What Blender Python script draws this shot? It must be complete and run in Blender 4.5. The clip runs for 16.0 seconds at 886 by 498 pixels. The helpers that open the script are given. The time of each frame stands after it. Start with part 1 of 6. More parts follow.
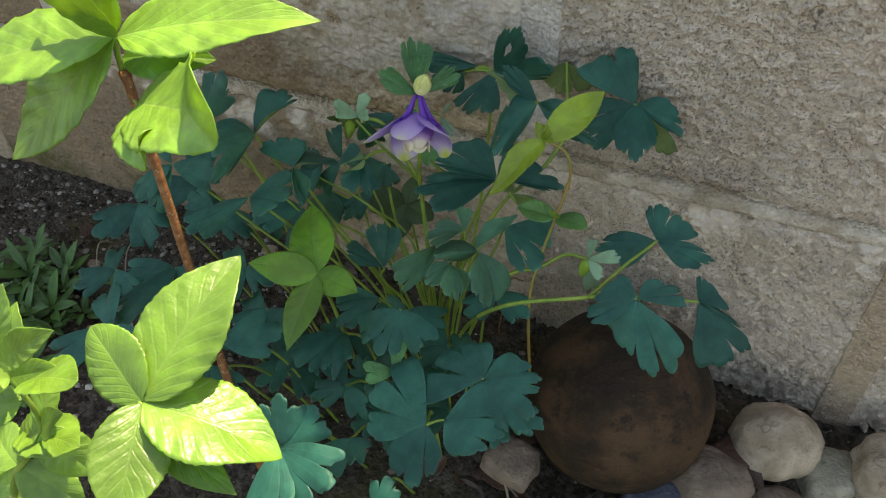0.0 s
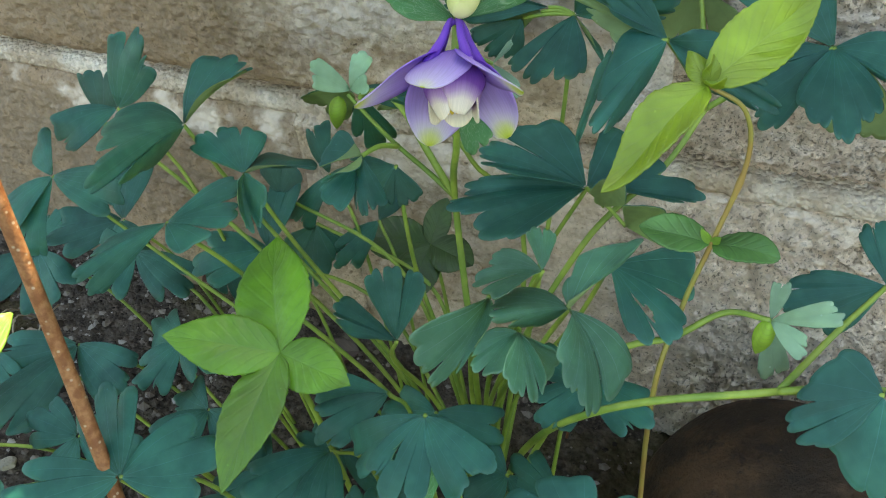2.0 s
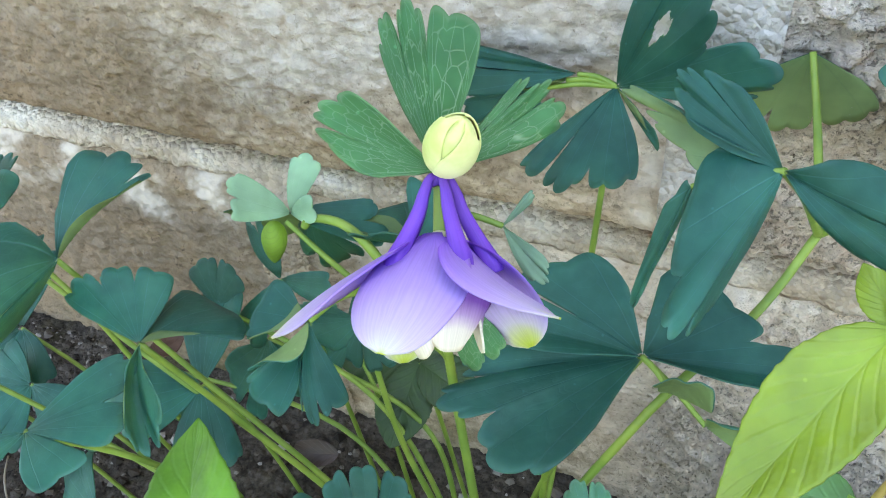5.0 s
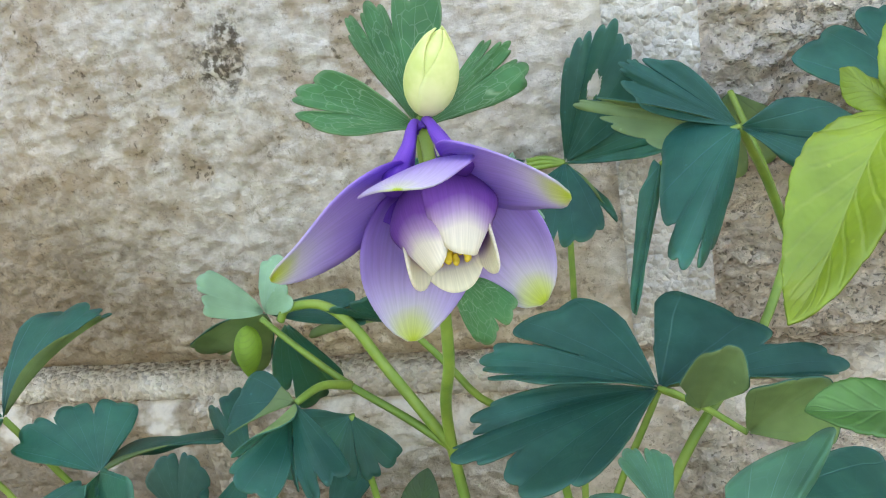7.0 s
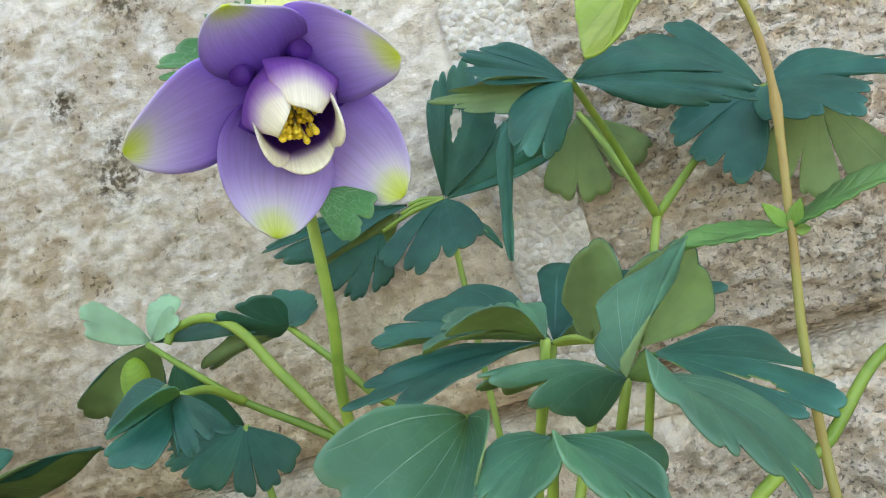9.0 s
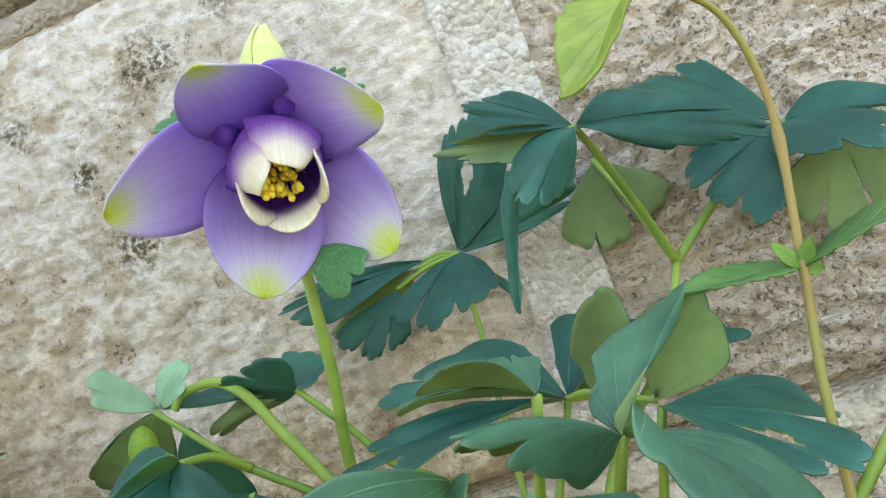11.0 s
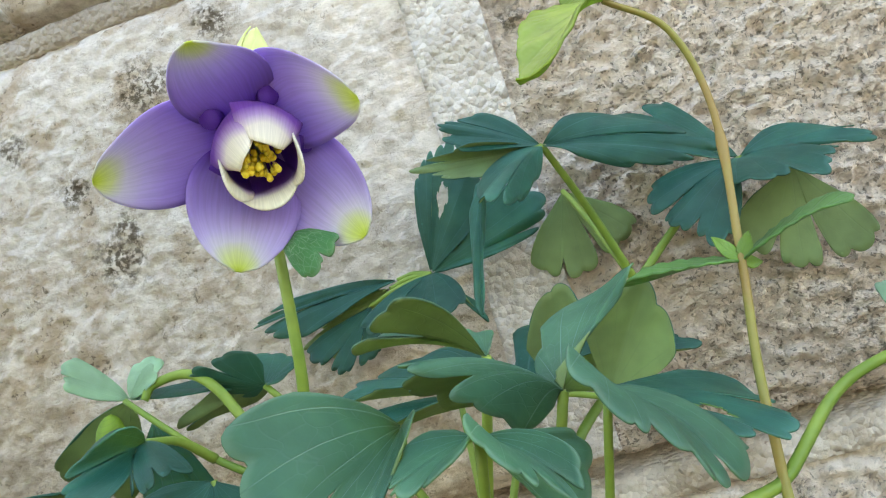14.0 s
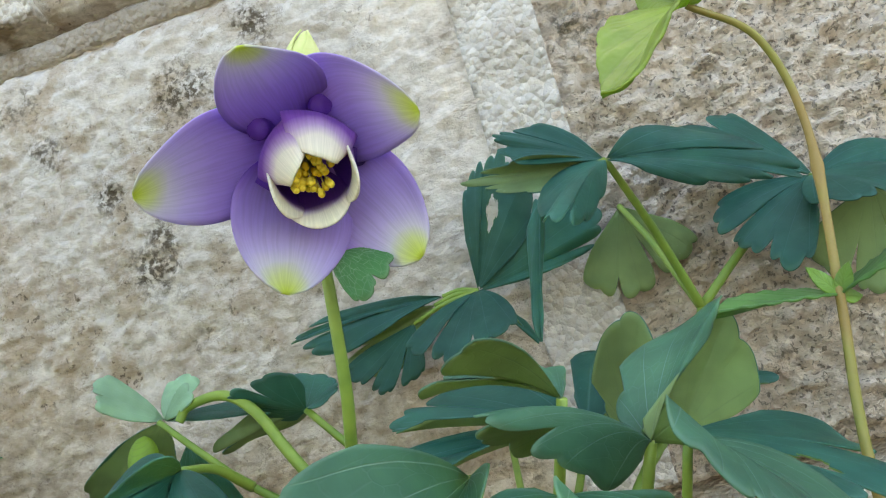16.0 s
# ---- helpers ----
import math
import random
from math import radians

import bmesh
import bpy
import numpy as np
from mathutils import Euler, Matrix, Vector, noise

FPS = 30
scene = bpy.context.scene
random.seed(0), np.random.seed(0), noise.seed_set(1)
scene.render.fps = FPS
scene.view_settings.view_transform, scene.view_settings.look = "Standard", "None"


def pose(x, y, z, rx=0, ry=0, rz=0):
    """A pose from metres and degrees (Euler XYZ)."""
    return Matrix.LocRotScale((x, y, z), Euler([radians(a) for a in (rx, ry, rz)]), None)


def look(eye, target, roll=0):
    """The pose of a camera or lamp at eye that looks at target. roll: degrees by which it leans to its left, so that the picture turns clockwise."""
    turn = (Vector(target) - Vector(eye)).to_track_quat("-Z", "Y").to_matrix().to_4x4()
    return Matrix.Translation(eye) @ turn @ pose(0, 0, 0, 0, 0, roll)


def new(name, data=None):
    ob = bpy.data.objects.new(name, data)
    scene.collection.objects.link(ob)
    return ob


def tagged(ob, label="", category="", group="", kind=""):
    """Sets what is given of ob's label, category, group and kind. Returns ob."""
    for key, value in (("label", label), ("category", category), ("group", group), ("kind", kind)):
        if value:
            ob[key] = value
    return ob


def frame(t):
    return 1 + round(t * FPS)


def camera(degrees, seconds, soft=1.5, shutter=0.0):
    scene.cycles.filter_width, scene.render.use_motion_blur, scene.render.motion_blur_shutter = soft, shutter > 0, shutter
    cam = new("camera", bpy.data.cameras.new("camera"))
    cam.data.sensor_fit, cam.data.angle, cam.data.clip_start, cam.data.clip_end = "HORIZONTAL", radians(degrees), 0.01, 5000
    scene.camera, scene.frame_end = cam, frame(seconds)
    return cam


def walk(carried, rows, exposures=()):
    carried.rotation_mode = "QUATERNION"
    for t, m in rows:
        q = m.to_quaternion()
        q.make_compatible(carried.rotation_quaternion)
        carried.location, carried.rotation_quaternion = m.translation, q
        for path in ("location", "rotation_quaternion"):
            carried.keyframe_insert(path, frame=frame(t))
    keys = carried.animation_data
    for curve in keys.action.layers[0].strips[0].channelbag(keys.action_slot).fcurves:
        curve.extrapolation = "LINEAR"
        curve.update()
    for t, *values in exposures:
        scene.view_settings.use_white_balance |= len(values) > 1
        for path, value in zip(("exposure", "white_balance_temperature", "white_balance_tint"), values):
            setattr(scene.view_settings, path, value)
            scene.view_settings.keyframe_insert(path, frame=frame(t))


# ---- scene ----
cam = camera(56.5, 16.0, 1.1)
PATH = [
    (0, (0.201, -0.412, 0.561), (-0.399, 0.825, -0.892), -3.8),
    (0.5, (0.18, -0.398, 0.534), (-0.416, 0.808, -0.946), -3.6),
    (1, (0.155, -0.368, 0.481), (-0.47, 0.855, -0.973), -4.6),
    (1.5, (0.137, -0.329, 0.434), (-0.514, 0.937, -0.971), -5.0),
    (2, (0.128, -0.293, 0.408), (-0.548, 1.046, -0.915), -5.2),
    (2.5, (0.123, -0.28, 0.391), (-0.56, 1.159, -0.82), -4.5),
    (3, (0.114, -0.271, 0.357), (-0.552, 1.247, -0.763), -3.5),
    (3.5, (0.103, -0.249, 0.335), (-0.53, 1.356, -0.677), -2.9),
    (4, (0.097, -0.226, 0.348), (-0.532, 1.33, -0.74), -4.6),
    (4.5, (0.09, -0.205, 0.366), (-0.517, 1.099, -1.023), -6.5),
    (5, (0.085, -0.186, 0.392), (-0.556, 1.048, -1.046), -7.6),
    (5.2, (0.086, -0.182, 0.396), (-0.571, 1.04, -1.045), -8.6),
    (7.3, (0.078, -0.232, 0.316), (-0.44, 1.608, -0.273), -11.1),
    (7.5, (0.084, -0.234, 0.307), (-0.418, 1.63, -0.214), -11.3),
    (8, (0.084, -0.239, 0.29), (-0.367, 1.674, -0.076), -13.1),
    (8.5, (0.09, -0.245, 0.269), (-0.25, 1.72, 0.114), -15.1),
    (9, (0.082, -0.246, 0.261), (-0.226, 1.729, 0.192), -16.9),
    (9.5, (0.08, -0.244, 0.254), (-0.228, 1.732, 0.253), -18.1),
    (10, (0.09, -0.241, 0.263), (-0.287, 1.723, 0.29), -18.8),
    (10.2, (0.091, -0.239, 0.262), (-0.291, 1.724, 0.312), -18.8),
    (12.3, (0.09, -0.243, 0.254), (-0.307, 1.713, 0.379), -19.4),
    (12.5, (0.089, -0.244, 0.254), (-0.312, 1.711, 0.382), -19.0),
    (13, (0.087, -0.242, 0.247), (-0.304, 1.713, 0.4), -18.2),
    (13.5, (0.087, -0.243, 0.243), (-0.265, 1.713, 0.465), -17.0),
    (14, (0.091, -0.247, 0.239), (-0.206, 1.712, 0.517), -16.7),
    (14.5, (0.092, -0.254, 0.243), (-0.208, 1.699, 0.553), -16.9),
    (15, (0.094, -0.259, 0.244), (-0.227, 1.692, 0.547), -16.9),
    (15.5, (0.089, -0.259, 0.24), (-0.251, 1.691, 0.526), -16.4),
    (16, (0.084, -0.237, 0.246), (-0.267, 1.71, 0.545), -15.4),
]
EXPOSURES = [(0.0, 2.04, 9500, 9), (1.0, 2.04, 9200, 6), (1.5, 2.22, 8800, 4), (2.0, 2.98, 9000, 4), (2.5, 3.44, 8700, 7), (4.0, 3.58, 8500, 11), (5.2, 3.60, 8150, 8), (8.0, 3.25, 9000, 11), (8.6, 3.40, 9000, 10), (9.5, 3.43, 9000, 9), (14.3, 3.39, 8850, 9), (15.0, 3.23, 8750, 9), (16.0, 3.20, 8750, 8)]
walk(cam, [(t, look(eye, target, roll)) for t, eye, target, roll in PATH], EXPOSURES)

# ---- light: shade of the low wall, open sky, sun behind the wall ----
SUN_EL, SUN_AZ = 60.0, 12.0          # degrees up, and from behind the wall towards +x
world = bpy.data.worlds.new("sky")
world.use_nodes = True
scene.world = world
_wn = world.node_tree.nodes
_sky = _wn.new("ShaderNodeTexSky")
_sky.sky_type = "NISHITA"
_sky.sun_disc = False
_sky.sun_elevation = radians(SUN_EL)
_sky.sun_rotation = radians(SUN_AZ)
world.node_tree.links.new(_sky.outputs[0], _wn["Background"].inputs[0])
_wn["Background"].inputs[1].default_value = 0.10
sun = new("sun", bpy.data.lights.new("sun", "SUN"))
sun.data.energy, sun.data.angle, sun.data.color = 2.3, radians(0.53), (1.0, 0.94, 0.84)
_to = Vector((math.sin(radians(SUN_AZ)) * math.cos(radians(SUN_EL)), math.cos(radians(SUN_AZ)) * math.cos(radians(SUN_EL)), math.sin(radians(SUN_EL))))
sun.matrix_world = look(_to * 5, (0, 0, 0))

# ---- materials ----
class Nodes:
    """A small builder for node materials."""

    def __init__(self, name):
        self.mat = bpy.data.materials.new(name)
        self.mat.use_nodes = True
        self.tree = self.mat.node_tree
        self.bsdf = self.tree.nodes["Principled BSDF"]
        self.out = self.tree.nodes["Material Output"]

    def add(self, kind, sets=(), **inputs):
        n = self.tree.nodes.new("ShaderNode" + kind)
        for key, value in dict(sets).items():
            setattr(n, key, value)
        for key, value in inputs.items():
            self.put(n.inputs[key.replace("_", " ")], value)
        return n

    def put(self, socket, value):
        if hasattr(value, "is_output"):
            self.tree.links.new(value, socket)
        else:
            socket.default_value = value

    def math(self, op, a, b=0.0, clamp=False):
        n = self.add("Math", {"operation": op, "use_clamp": clamp})
        self.put(n.inputs[0], a)
        self.put(n.inputs[1], b)
        return n.outputs[0]

    def mix(self, f, a, b, blend="MIX"):
        n = self.add("Mix", {"data_type": "RGBA", "blend_type": blend})
        self.put(n.inputs["Factor"], f)
        self.put(n.inputs[6], a if hasattr(a, "is_output") else (*a, 1))
        self.put(n.inputs[7], b if hasattr(b, "is_output") else (*b, 1))
        return n.outputs[2]

    def noise(self, scale, detail=3.0, where=None, rough=0.55):
        n = self.add("TexNoise", Scale=scale, Detail=detail, Roughness=rough)
        if where is not None:
            self.put(n.inputs["Vector"], where)
        return n.outputs["Fac"]

    def cells(self, scale, where=None, feature="F1", random=1.0):
        n = self.add("TexVoronoi", {"feature": feature}, Scale=scale, Randomness=random)
        if where is not None:
            self.put(n.inputs["Vector"], where)
        return n.outputs["Distance"]

    def step(self, value, lo, hi, a=0.0, b=1.0):
        n = self.add("MapRange", {"interpolation_type": "SMOOTHSTEP"})
        for s, v in zip(n.inputs[:5], (value, lo, hi, a, b)):
            self.put(s, v)
        return n.outputs[0]

    def bump(self, height, strength, distance):
        n = self.add("Bump", Strength=strength, Distance=distance, Height=height)
        self.put(self.bsdf.inputs["Normal"], n.outputs[0])
        return n.outputs[0]

    def done(self, color, rough, spec=0.35):
        self.put(self.bsdf.inputs["Base Color"], color)
        self.put(self.bsdf.inputs["Roughness"], rough)
        self.put(self.bsdf.inputs["Specular IOR Level"], spec)
        return self.mat


def leaf_material(name, base, vein, through_color, through_amount, rough, main_veins, fine_veins, vein_mix, quilt=0.0, pinnate=False, net_mix=0.18):
    """A thin leaf: veins along its own grid (uv: across, along), patchy colour, gloss, light that passes through."""
    k = Nodes(name)
    uv = k.add("UVMap").outputs[0]
    sep = k.add("SeparateXYZ", Vector=uv)
    u, v = sep.outputs[0], sep.outputs[1]
    obj = k.add("TexCoord").outputs["Object"]
    rnd = k.add("ObjectInfo").outputs["Random"]
    wob = k.math("MULTIPLY", k.math("SUBTRACT", k.noise(55.0 if not pinnate else 90.0, 2.0, obj), 0.5), 0.12 if not pinnate else 0.05)
    if pinnate:
        mid = k.step(k.math("ABSOLUTE", u), 0.0, 0.07, 1.0, 0.0)
        au = k.math("ABSOLUTE", u)
        along = k.math("SUBTRACT", v, k.math("MULTIPLY", k.math("POWER", au, 0.8), 0.33))
        w = k.math("ABSOLUTE", k.math("SUBTRACT", k.math("FRACT", k.math("MULTIPLY", k.math("ADD", along, wob), main_veins)), 0.5))
        side = k.step(w, 0.0, 0.20, 1.0, 0.0)
        fine = k.step(k.cells(420.0, obj, "DISTANCE_TO_EDGE"), 0.0, 0.12, 1.0, 0.0)
        veins = k.math("MAXIMUM", mid, k.math("MULTIPLY", side, 0.65))
        height = k.math("SUBTRACT", k.math("MULTIPLY", k.noise(260.0, 2.0, obj), 0.5 + quilt), k.math("MULTIPLY", veins, 0.40))
        mask = k.math("ADD", k.math("MULTIPLY", veins, vein_mix), k.math("MULTIPLY", fine, vein_mix * 0.10), True)
    else:
        uw = k.math("ADD", u, k.math("MULTIPLY", wob, 0.6))
        a = k.math("ABSOLUTE", k.math("SUBTRACT", k.math("FRACT", k.math("ADD", k.math("MULTIPLY", uw, main_veins * 0.5), 0.5)), 0.5))
        m1 = k.step(k.math("MULTIPLY", a, v), 0.0, 0.020, 1.0, 0.0)
        # a net of fine veins, stretched along the leaf
        net = k.add("CombineXYZ", X=k.math("ADD", k.math("MULTIPLY", k.math("ADD", u, wob), fine_veins * 0.32), k.math("MULTIPLY", rnd, 40.0)), Y=k.math("MULTIPLY", v, 6.5))
        cell = k.cells(1.0, net.outputs[0], "DISTANCE_TO_EDGE")
        m2 = k.math("MULTIPLY", k.step(cell, 0.0, 0.045, 1.0, 0.0), k.step(v, 0.15, 0.40))
        fade = k.step(v, 0.55, 0.98, 1.0, 0.45)
        veins = k.math("MULTIPLY", k.math("MAXIMUM", m1, k.math("MULTIPLY", m2, net_mix)), fade)
        hub = k.step(v, 0.0, 0.10, 1.0, 0.0)
        # lit edge of the blade, a highlight painted in the vein colour
        rim = k.math("MULTIPLY", k.math("MAXIMUM", k.step(v, 0.945, 0.985), k.step(k.math("ABSOLUTE", u), 0.95, 0.99)), 0.30)
        mask = k.math("MAXIMUM", k.math("MULTIPLY", veins, vein_mix), k.math("MAXIMUM", k.math("MULTIPLY", rim, 0.75), k.math("MULTIPLY", hub, 0.65)), True)
        height = k.math("SUBTRACT", k.math("MULTIPLY", k.noise(500.0, 2.0, obj), 0.4), k.math("MULTIPLY", veins, 0.7))
    patch = k.step(k.noise(70.0, 3.0, obj), 0.3, 0.75, *((0.76, 1.22) if pinnate else (0.76, 1.20)))
    shade = k.math("MULTIPLY", patch, k.math("ADD", k.math("MULTIPLY", rnd, 0.4), 0.8))
    col = k.mix(mask, base, vein)
    tone = k.add("CombineXYZ")
    for s in tone.inputs:
        k.put(s, shade)
    col = k.mix(1.0, col, tone.outputs[0], "MULTIPLY")
    specks = k.math("MULTIPLY", k.step(k.cells(160.0, obj), 0.03, 0.07, 1.0, 0.0), 0.22)
    col = k.mix(specks, col, tuple(min(1, c * 3 + 0.05) for c in base))
    k.bump(height, 0.45, 0.0006 if not pinnate else 0.0010)
    k.done(col, rough, 0.30 if not pinnate else 0.8)
    tr = k.add("BsdfTranslucent")
    k.put(tr.inputs["Color"], k.mix(1.0, k.mix(mask, through_color, tuple(0.6 * c for c in through_color)), tone.outputs[0], "MULTIPLY"))
    mx = k.add("MixShader", Fac=through_amount)
    k.tree.links.new(k.bsdf.outputs[0], mx.inputs[1])
    k.tree.links.new(tr.outputs[0], mx.inputs[2])
    k.tree.links.new(mx.outputs[0], k.out.inputs["Surface"])
    return k.mat


def stalk_material(name, low, high, streak=60.0):
    k = Nodes(name)
    obj = k.add("TexCoord").outputs["Object"]
    col = k.mix(k.step(k.noise(streak, 4.0, obj), 0.35, 0.65), low, high)
    k.bump(k.noise(900.0, 2.0, obj), 0.25, 0.0004)
    k.done(col, 0.45, 0.4)
    k.put(k.bsdf.inputs["Subsurface Weight"], 0.0)
    return k.mat


LEAF_TOP = leaf_material("columbine_leaf_face", (0.011, 0.102, 0.084), (0.12, 0.31, 0.25), (0.42, 0.64, 0.14), 0.20, 0.48, 7, 17, 0.34)
LEAF_UNDER = leaf_material("columbine_leaf_back", (0.22, 0.32, 0.14), (0.28, 0.38, 0.19), (0.50, 0.66, 0.18), 0.38, 0.6, 5, 17, 0.4)
BRACT_TOP = leaf_material("bract_face", (0.060, 0.230, 0.085), (0.42, 0.60, 0.34), (0.30, 0.48, 0.10), 0.28, 0.5, 9, 15, 0.80, net_mix=0.8)
LEAF_VEINED = leaf_material("veined_leaf_face", (0.043, 0.157, 0.104), (0.31, 0.49, 0.35), (0.40, 0.60, 0.12), 0.30, 0.52, 9, 21, 0.62)
PALE_TOP = leaf_material("young_leaf_face", (0.25, 0.43, 0.28), (0.40, 0.56, 0.40), (0.35, 0.5, 0.2), 0.3, 0.5, 5, 13, 0.5)
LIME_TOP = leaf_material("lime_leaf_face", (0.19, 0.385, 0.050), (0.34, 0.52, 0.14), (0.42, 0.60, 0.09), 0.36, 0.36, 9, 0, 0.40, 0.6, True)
# the next two recolour the lime leaf where it stands in shade
LIME_SHADED = leaf_material("shaded_leaf_face", (0.25, 0.37, 0.022), (0.34, 0.47, 0.07), (0.44, 0.58, 0.05), 0.36, 0.45, 9, 0, 0.45, 0.9, True)
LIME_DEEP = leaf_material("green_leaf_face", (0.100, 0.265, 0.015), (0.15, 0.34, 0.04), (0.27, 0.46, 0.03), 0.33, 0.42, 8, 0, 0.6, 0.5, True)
SOFT_GREEN = leaf_material("soft_green_leaf_face", (0.085, 0.25, 0.060), (0.16, 0.34, 0.10), (0.30, 0.50, 0.08), 0.33, 0.45, 6, 0, 0.4, 0.5, True)
LIME_UNDER = leaf_material("lime_leaf_back", (0.26, 0.42, 0.06), (0.36, 0.50, 0.12), (0.56, 0.76, 0.14), 0.55, 0.55, 9, 0, 0.6, 0.4, True)
DARK_TOP = leaf_material("dark_leaf_face", (0.020, 0.066, 0.005), (0.035, 0.09, 0.01), (0.08, 0.14, 0.01), 0.18, 0.45, 7, 0, 0.5, 0.4, True)
WEED = leaf_material("weed_leaf", (0.06, 0.17, 0.03), (0.1, 0.22, 0.05), (0.15, 0.28, 0.03), 0.3, 0.5, 5, 0, 0.5, 0.3, True)
STALK = stalk_material("leaf_stalk", (0.14, 0.24, 0.040), (0.24, 0.34, 0.06))
STALK_BROWN = stalk_material("tan_stem", (0.30, 0.20, 0.06), (0.27, 0.26, 0.06))
STALK_DRY = stalk_material("dry_stem", (0.25, 0.2, 0.13), (0.4, 0.34, 0.25))


def twig_material():
    k = Nodes("twig_bark")
    obj = k.add("TexCoord").outputs["Object"]
    col = k.mix(k.step(k.noise(240.0, 4.0, obj), 0.35, 0.7), (0.20, 0.075, 0.028), (0.36, 0.17, 0.075))
    col = k.mix(k.step(k.cells(330.0, obj), 0.10, 0.24, 1.0, 0.0), col, (0.42, 0.30, 0.2))
    k.bump(k.noise(500.0, 4.0, obj), 0.6, 0.001)
    return k.done(col, 0.6, 0.3)


def petal_material(name, stops, through_amount=0.35):
    """Colours run along the petal (uv y); fine lengthwise streaks."""
    k = Nodes(name)
    sep = k.add("SeparateXYZ", Vector=k.add("UVMap").outputs[0])
    u, v = sep.outputs[0], sep.outputs[1]
    obj = k.add("TexCoord").outputs["Object"]
    edge = k.math("MULTIPLY", k.math("POWER", k.math("ABSOLUTE", u), 2.0), 0.16)
    where = k.math("ADD", k.math("SUBTRACT", v, edge), k.math("MULTIPLY", k.math("SUBTRACT", k.noise(160.0, 3.0, obj), 0.5), 0.10))
    ramp = k.add("ValToRGB", Fac=where)
    els = ramp.color_ramp.elements
    while len(els) < len(stops):
        els.new(0.5)
    for e, (at, c) in zip(els, stops):
        e.position, e.color = at, (*c, 1)
    streak = k.add("TexNoise", {"noise_dimensions": "2D"}, Scale=1.0, Detail=2.0)
    sc = k.add("CombineXYZ", X=k.math("ADD", k.math("MULTIPLY", u, 19.0), k.math("MULTIPLY", k.noise(120.0, 2.0, obj), 2.0)), Y=k.math("MULTIPLY", v, 2.5))
    k.put(streak.inputs["Vector"], sc.outputs[0])
    s = k.step(streak.outputs["Fac"], 0.25, 0.75, 0.93, 1.05)
    tone = k.add("CombineXYZ")
    for q in tone.inputs:
        k.put(q, s)
    col = k.mix(1.0, ramp.outputs[0], tone.outputs[0], "MULTIPLY")
    k.bump(k.math("ADD", k.math("MULTIPLY", streak.outputs["Fac"], 0.4), k.noise(220.0, 3.0, obj)), 0.20, 0.0006)
    k.done(col, 0.5, 0.3)
    k.put(k.bsdf.inputs["Sheen Weight"], 0.0)
    tr = k.add("BsdfTranslucent")
    k.put(tr.inputs["Color"], col)
    mx = k.add("MixShader", Fac=through_amount)
    k.tree.links.new(k.bsdf.outputs[0], mx.inputs[1])
    k.tree.links.new(tr.outputs[0], mx.inputs[2])
    k.tree.links.new(mx.outputs[0], k.out.inputs["Surface"])
    return k.mat


SEPAL_IN = petal_material("sepal_inner", [(0.0, (0.22, 0.07, 0.54)), (0.22, (0.42, 0.26, 0.73)), (0.50, (0.50, 0.37, 0.77)), (0.67, (0.62, 0.53, 0.81)), (0.78, (0.71, 0.68, 0.74)), (0.87, (0.66, 0.72, 0.32)), (0.96, (0.60, 0.70, 0.10))], 0.48)
SEPAL_OUT = petal_material("sepal_outer", [(0.0, (0.26, 0.12, 0.60)), (0.22, (0.36, 0.22, 0.66)), (0.50, (0.45, 0.33, 0.69)), (0.82, (0.58, 0.51, 0.75)), (0.95, (0.66, 0.66, 0.58)), (1.0, (0.6, 0.64, 0.3))])
PETAL_SKIN = petal_material("petal_cup", [(0.0, (0.15, 0.04, 0.40)), (0.54, (0.25, 0.09, 0.47)), (0.68, (0.52, 0.34, 0.60)), (0.80, (0.86, 0.78, 0.69)), (1.0, (0.90, 0.84, 0.68))], 0.3)
PETAL_INSIDE = petal_material("petal_inside", [(0.0, (0.13, 0.03, 0.40)), (0.58, (0.17, 0.05, 0.42)), (0.70, (0.48, 0.35, 0.58)), (0.80, (0.84, 0.79, 0.68)), (1.0, (0.90, 0.86, 0.66))], 0.3)
SPUR_SKIN = petal_material("spur_skin", [(0.0, (0.13, 0.04, 0.42)), (0.15, (0.18, 0.06, 0.50)), (0.7, (0.20, 0.07, 0.5)), (1.0, (0.10, 0.03, 0.30))], 0.2)
BUD_SKIN = stalk_material("bud_skin", (0.56, 0.62, 0.20), (0.74, 0.76, 0.36), 90.0)
ANTHER = stalk_material("anther", (0.80, 0.56, 0.04), (0.88, 0.70, 0.10), 400.0)
FILAMENT = stalk_material("filament", (0.6, 0.58, 0.35), (0.7, 0.66, 0.4), 300.0)
TWIG = twig_material()


def grains(k, pos, scale, warp=0.0012):
    """Clumps like coarse sand: (brightness of each clump, distance from its middle)."""
    n = k.add("TexNoise", Scale=scale * 0.9, Detail=3.0)
    k.put(n.inputs["Vector"], pos)
    off = k.add("VectorMath", {"operation": "SCALE"}, Scale=warp * 2)
    k.put(off.inputs[0], n.outputs["Color"])
    at = k.add("VectorMath", {"operation": "ADD"})
    k.put(at.inputs[0], pos)
    k.put(at.inputs[1], off.outputs[0])
    v = k.add("TexVoronoi", {"feature": "F1"}, Scale=scale, Randomness=1.0)
    k.put(v.inputs["Vector"], at.outputs[0])
    tone = k.add("SeparateXYZ", Vector=v.outputs["Color"]).outputs[0]
    return tone, v.outputs["Distance"]


def grey(k, value):
    c = k.add("CombineXYZ")
    for q in c.inputs:
        k.put(q, value)
    return c.outputs[0]


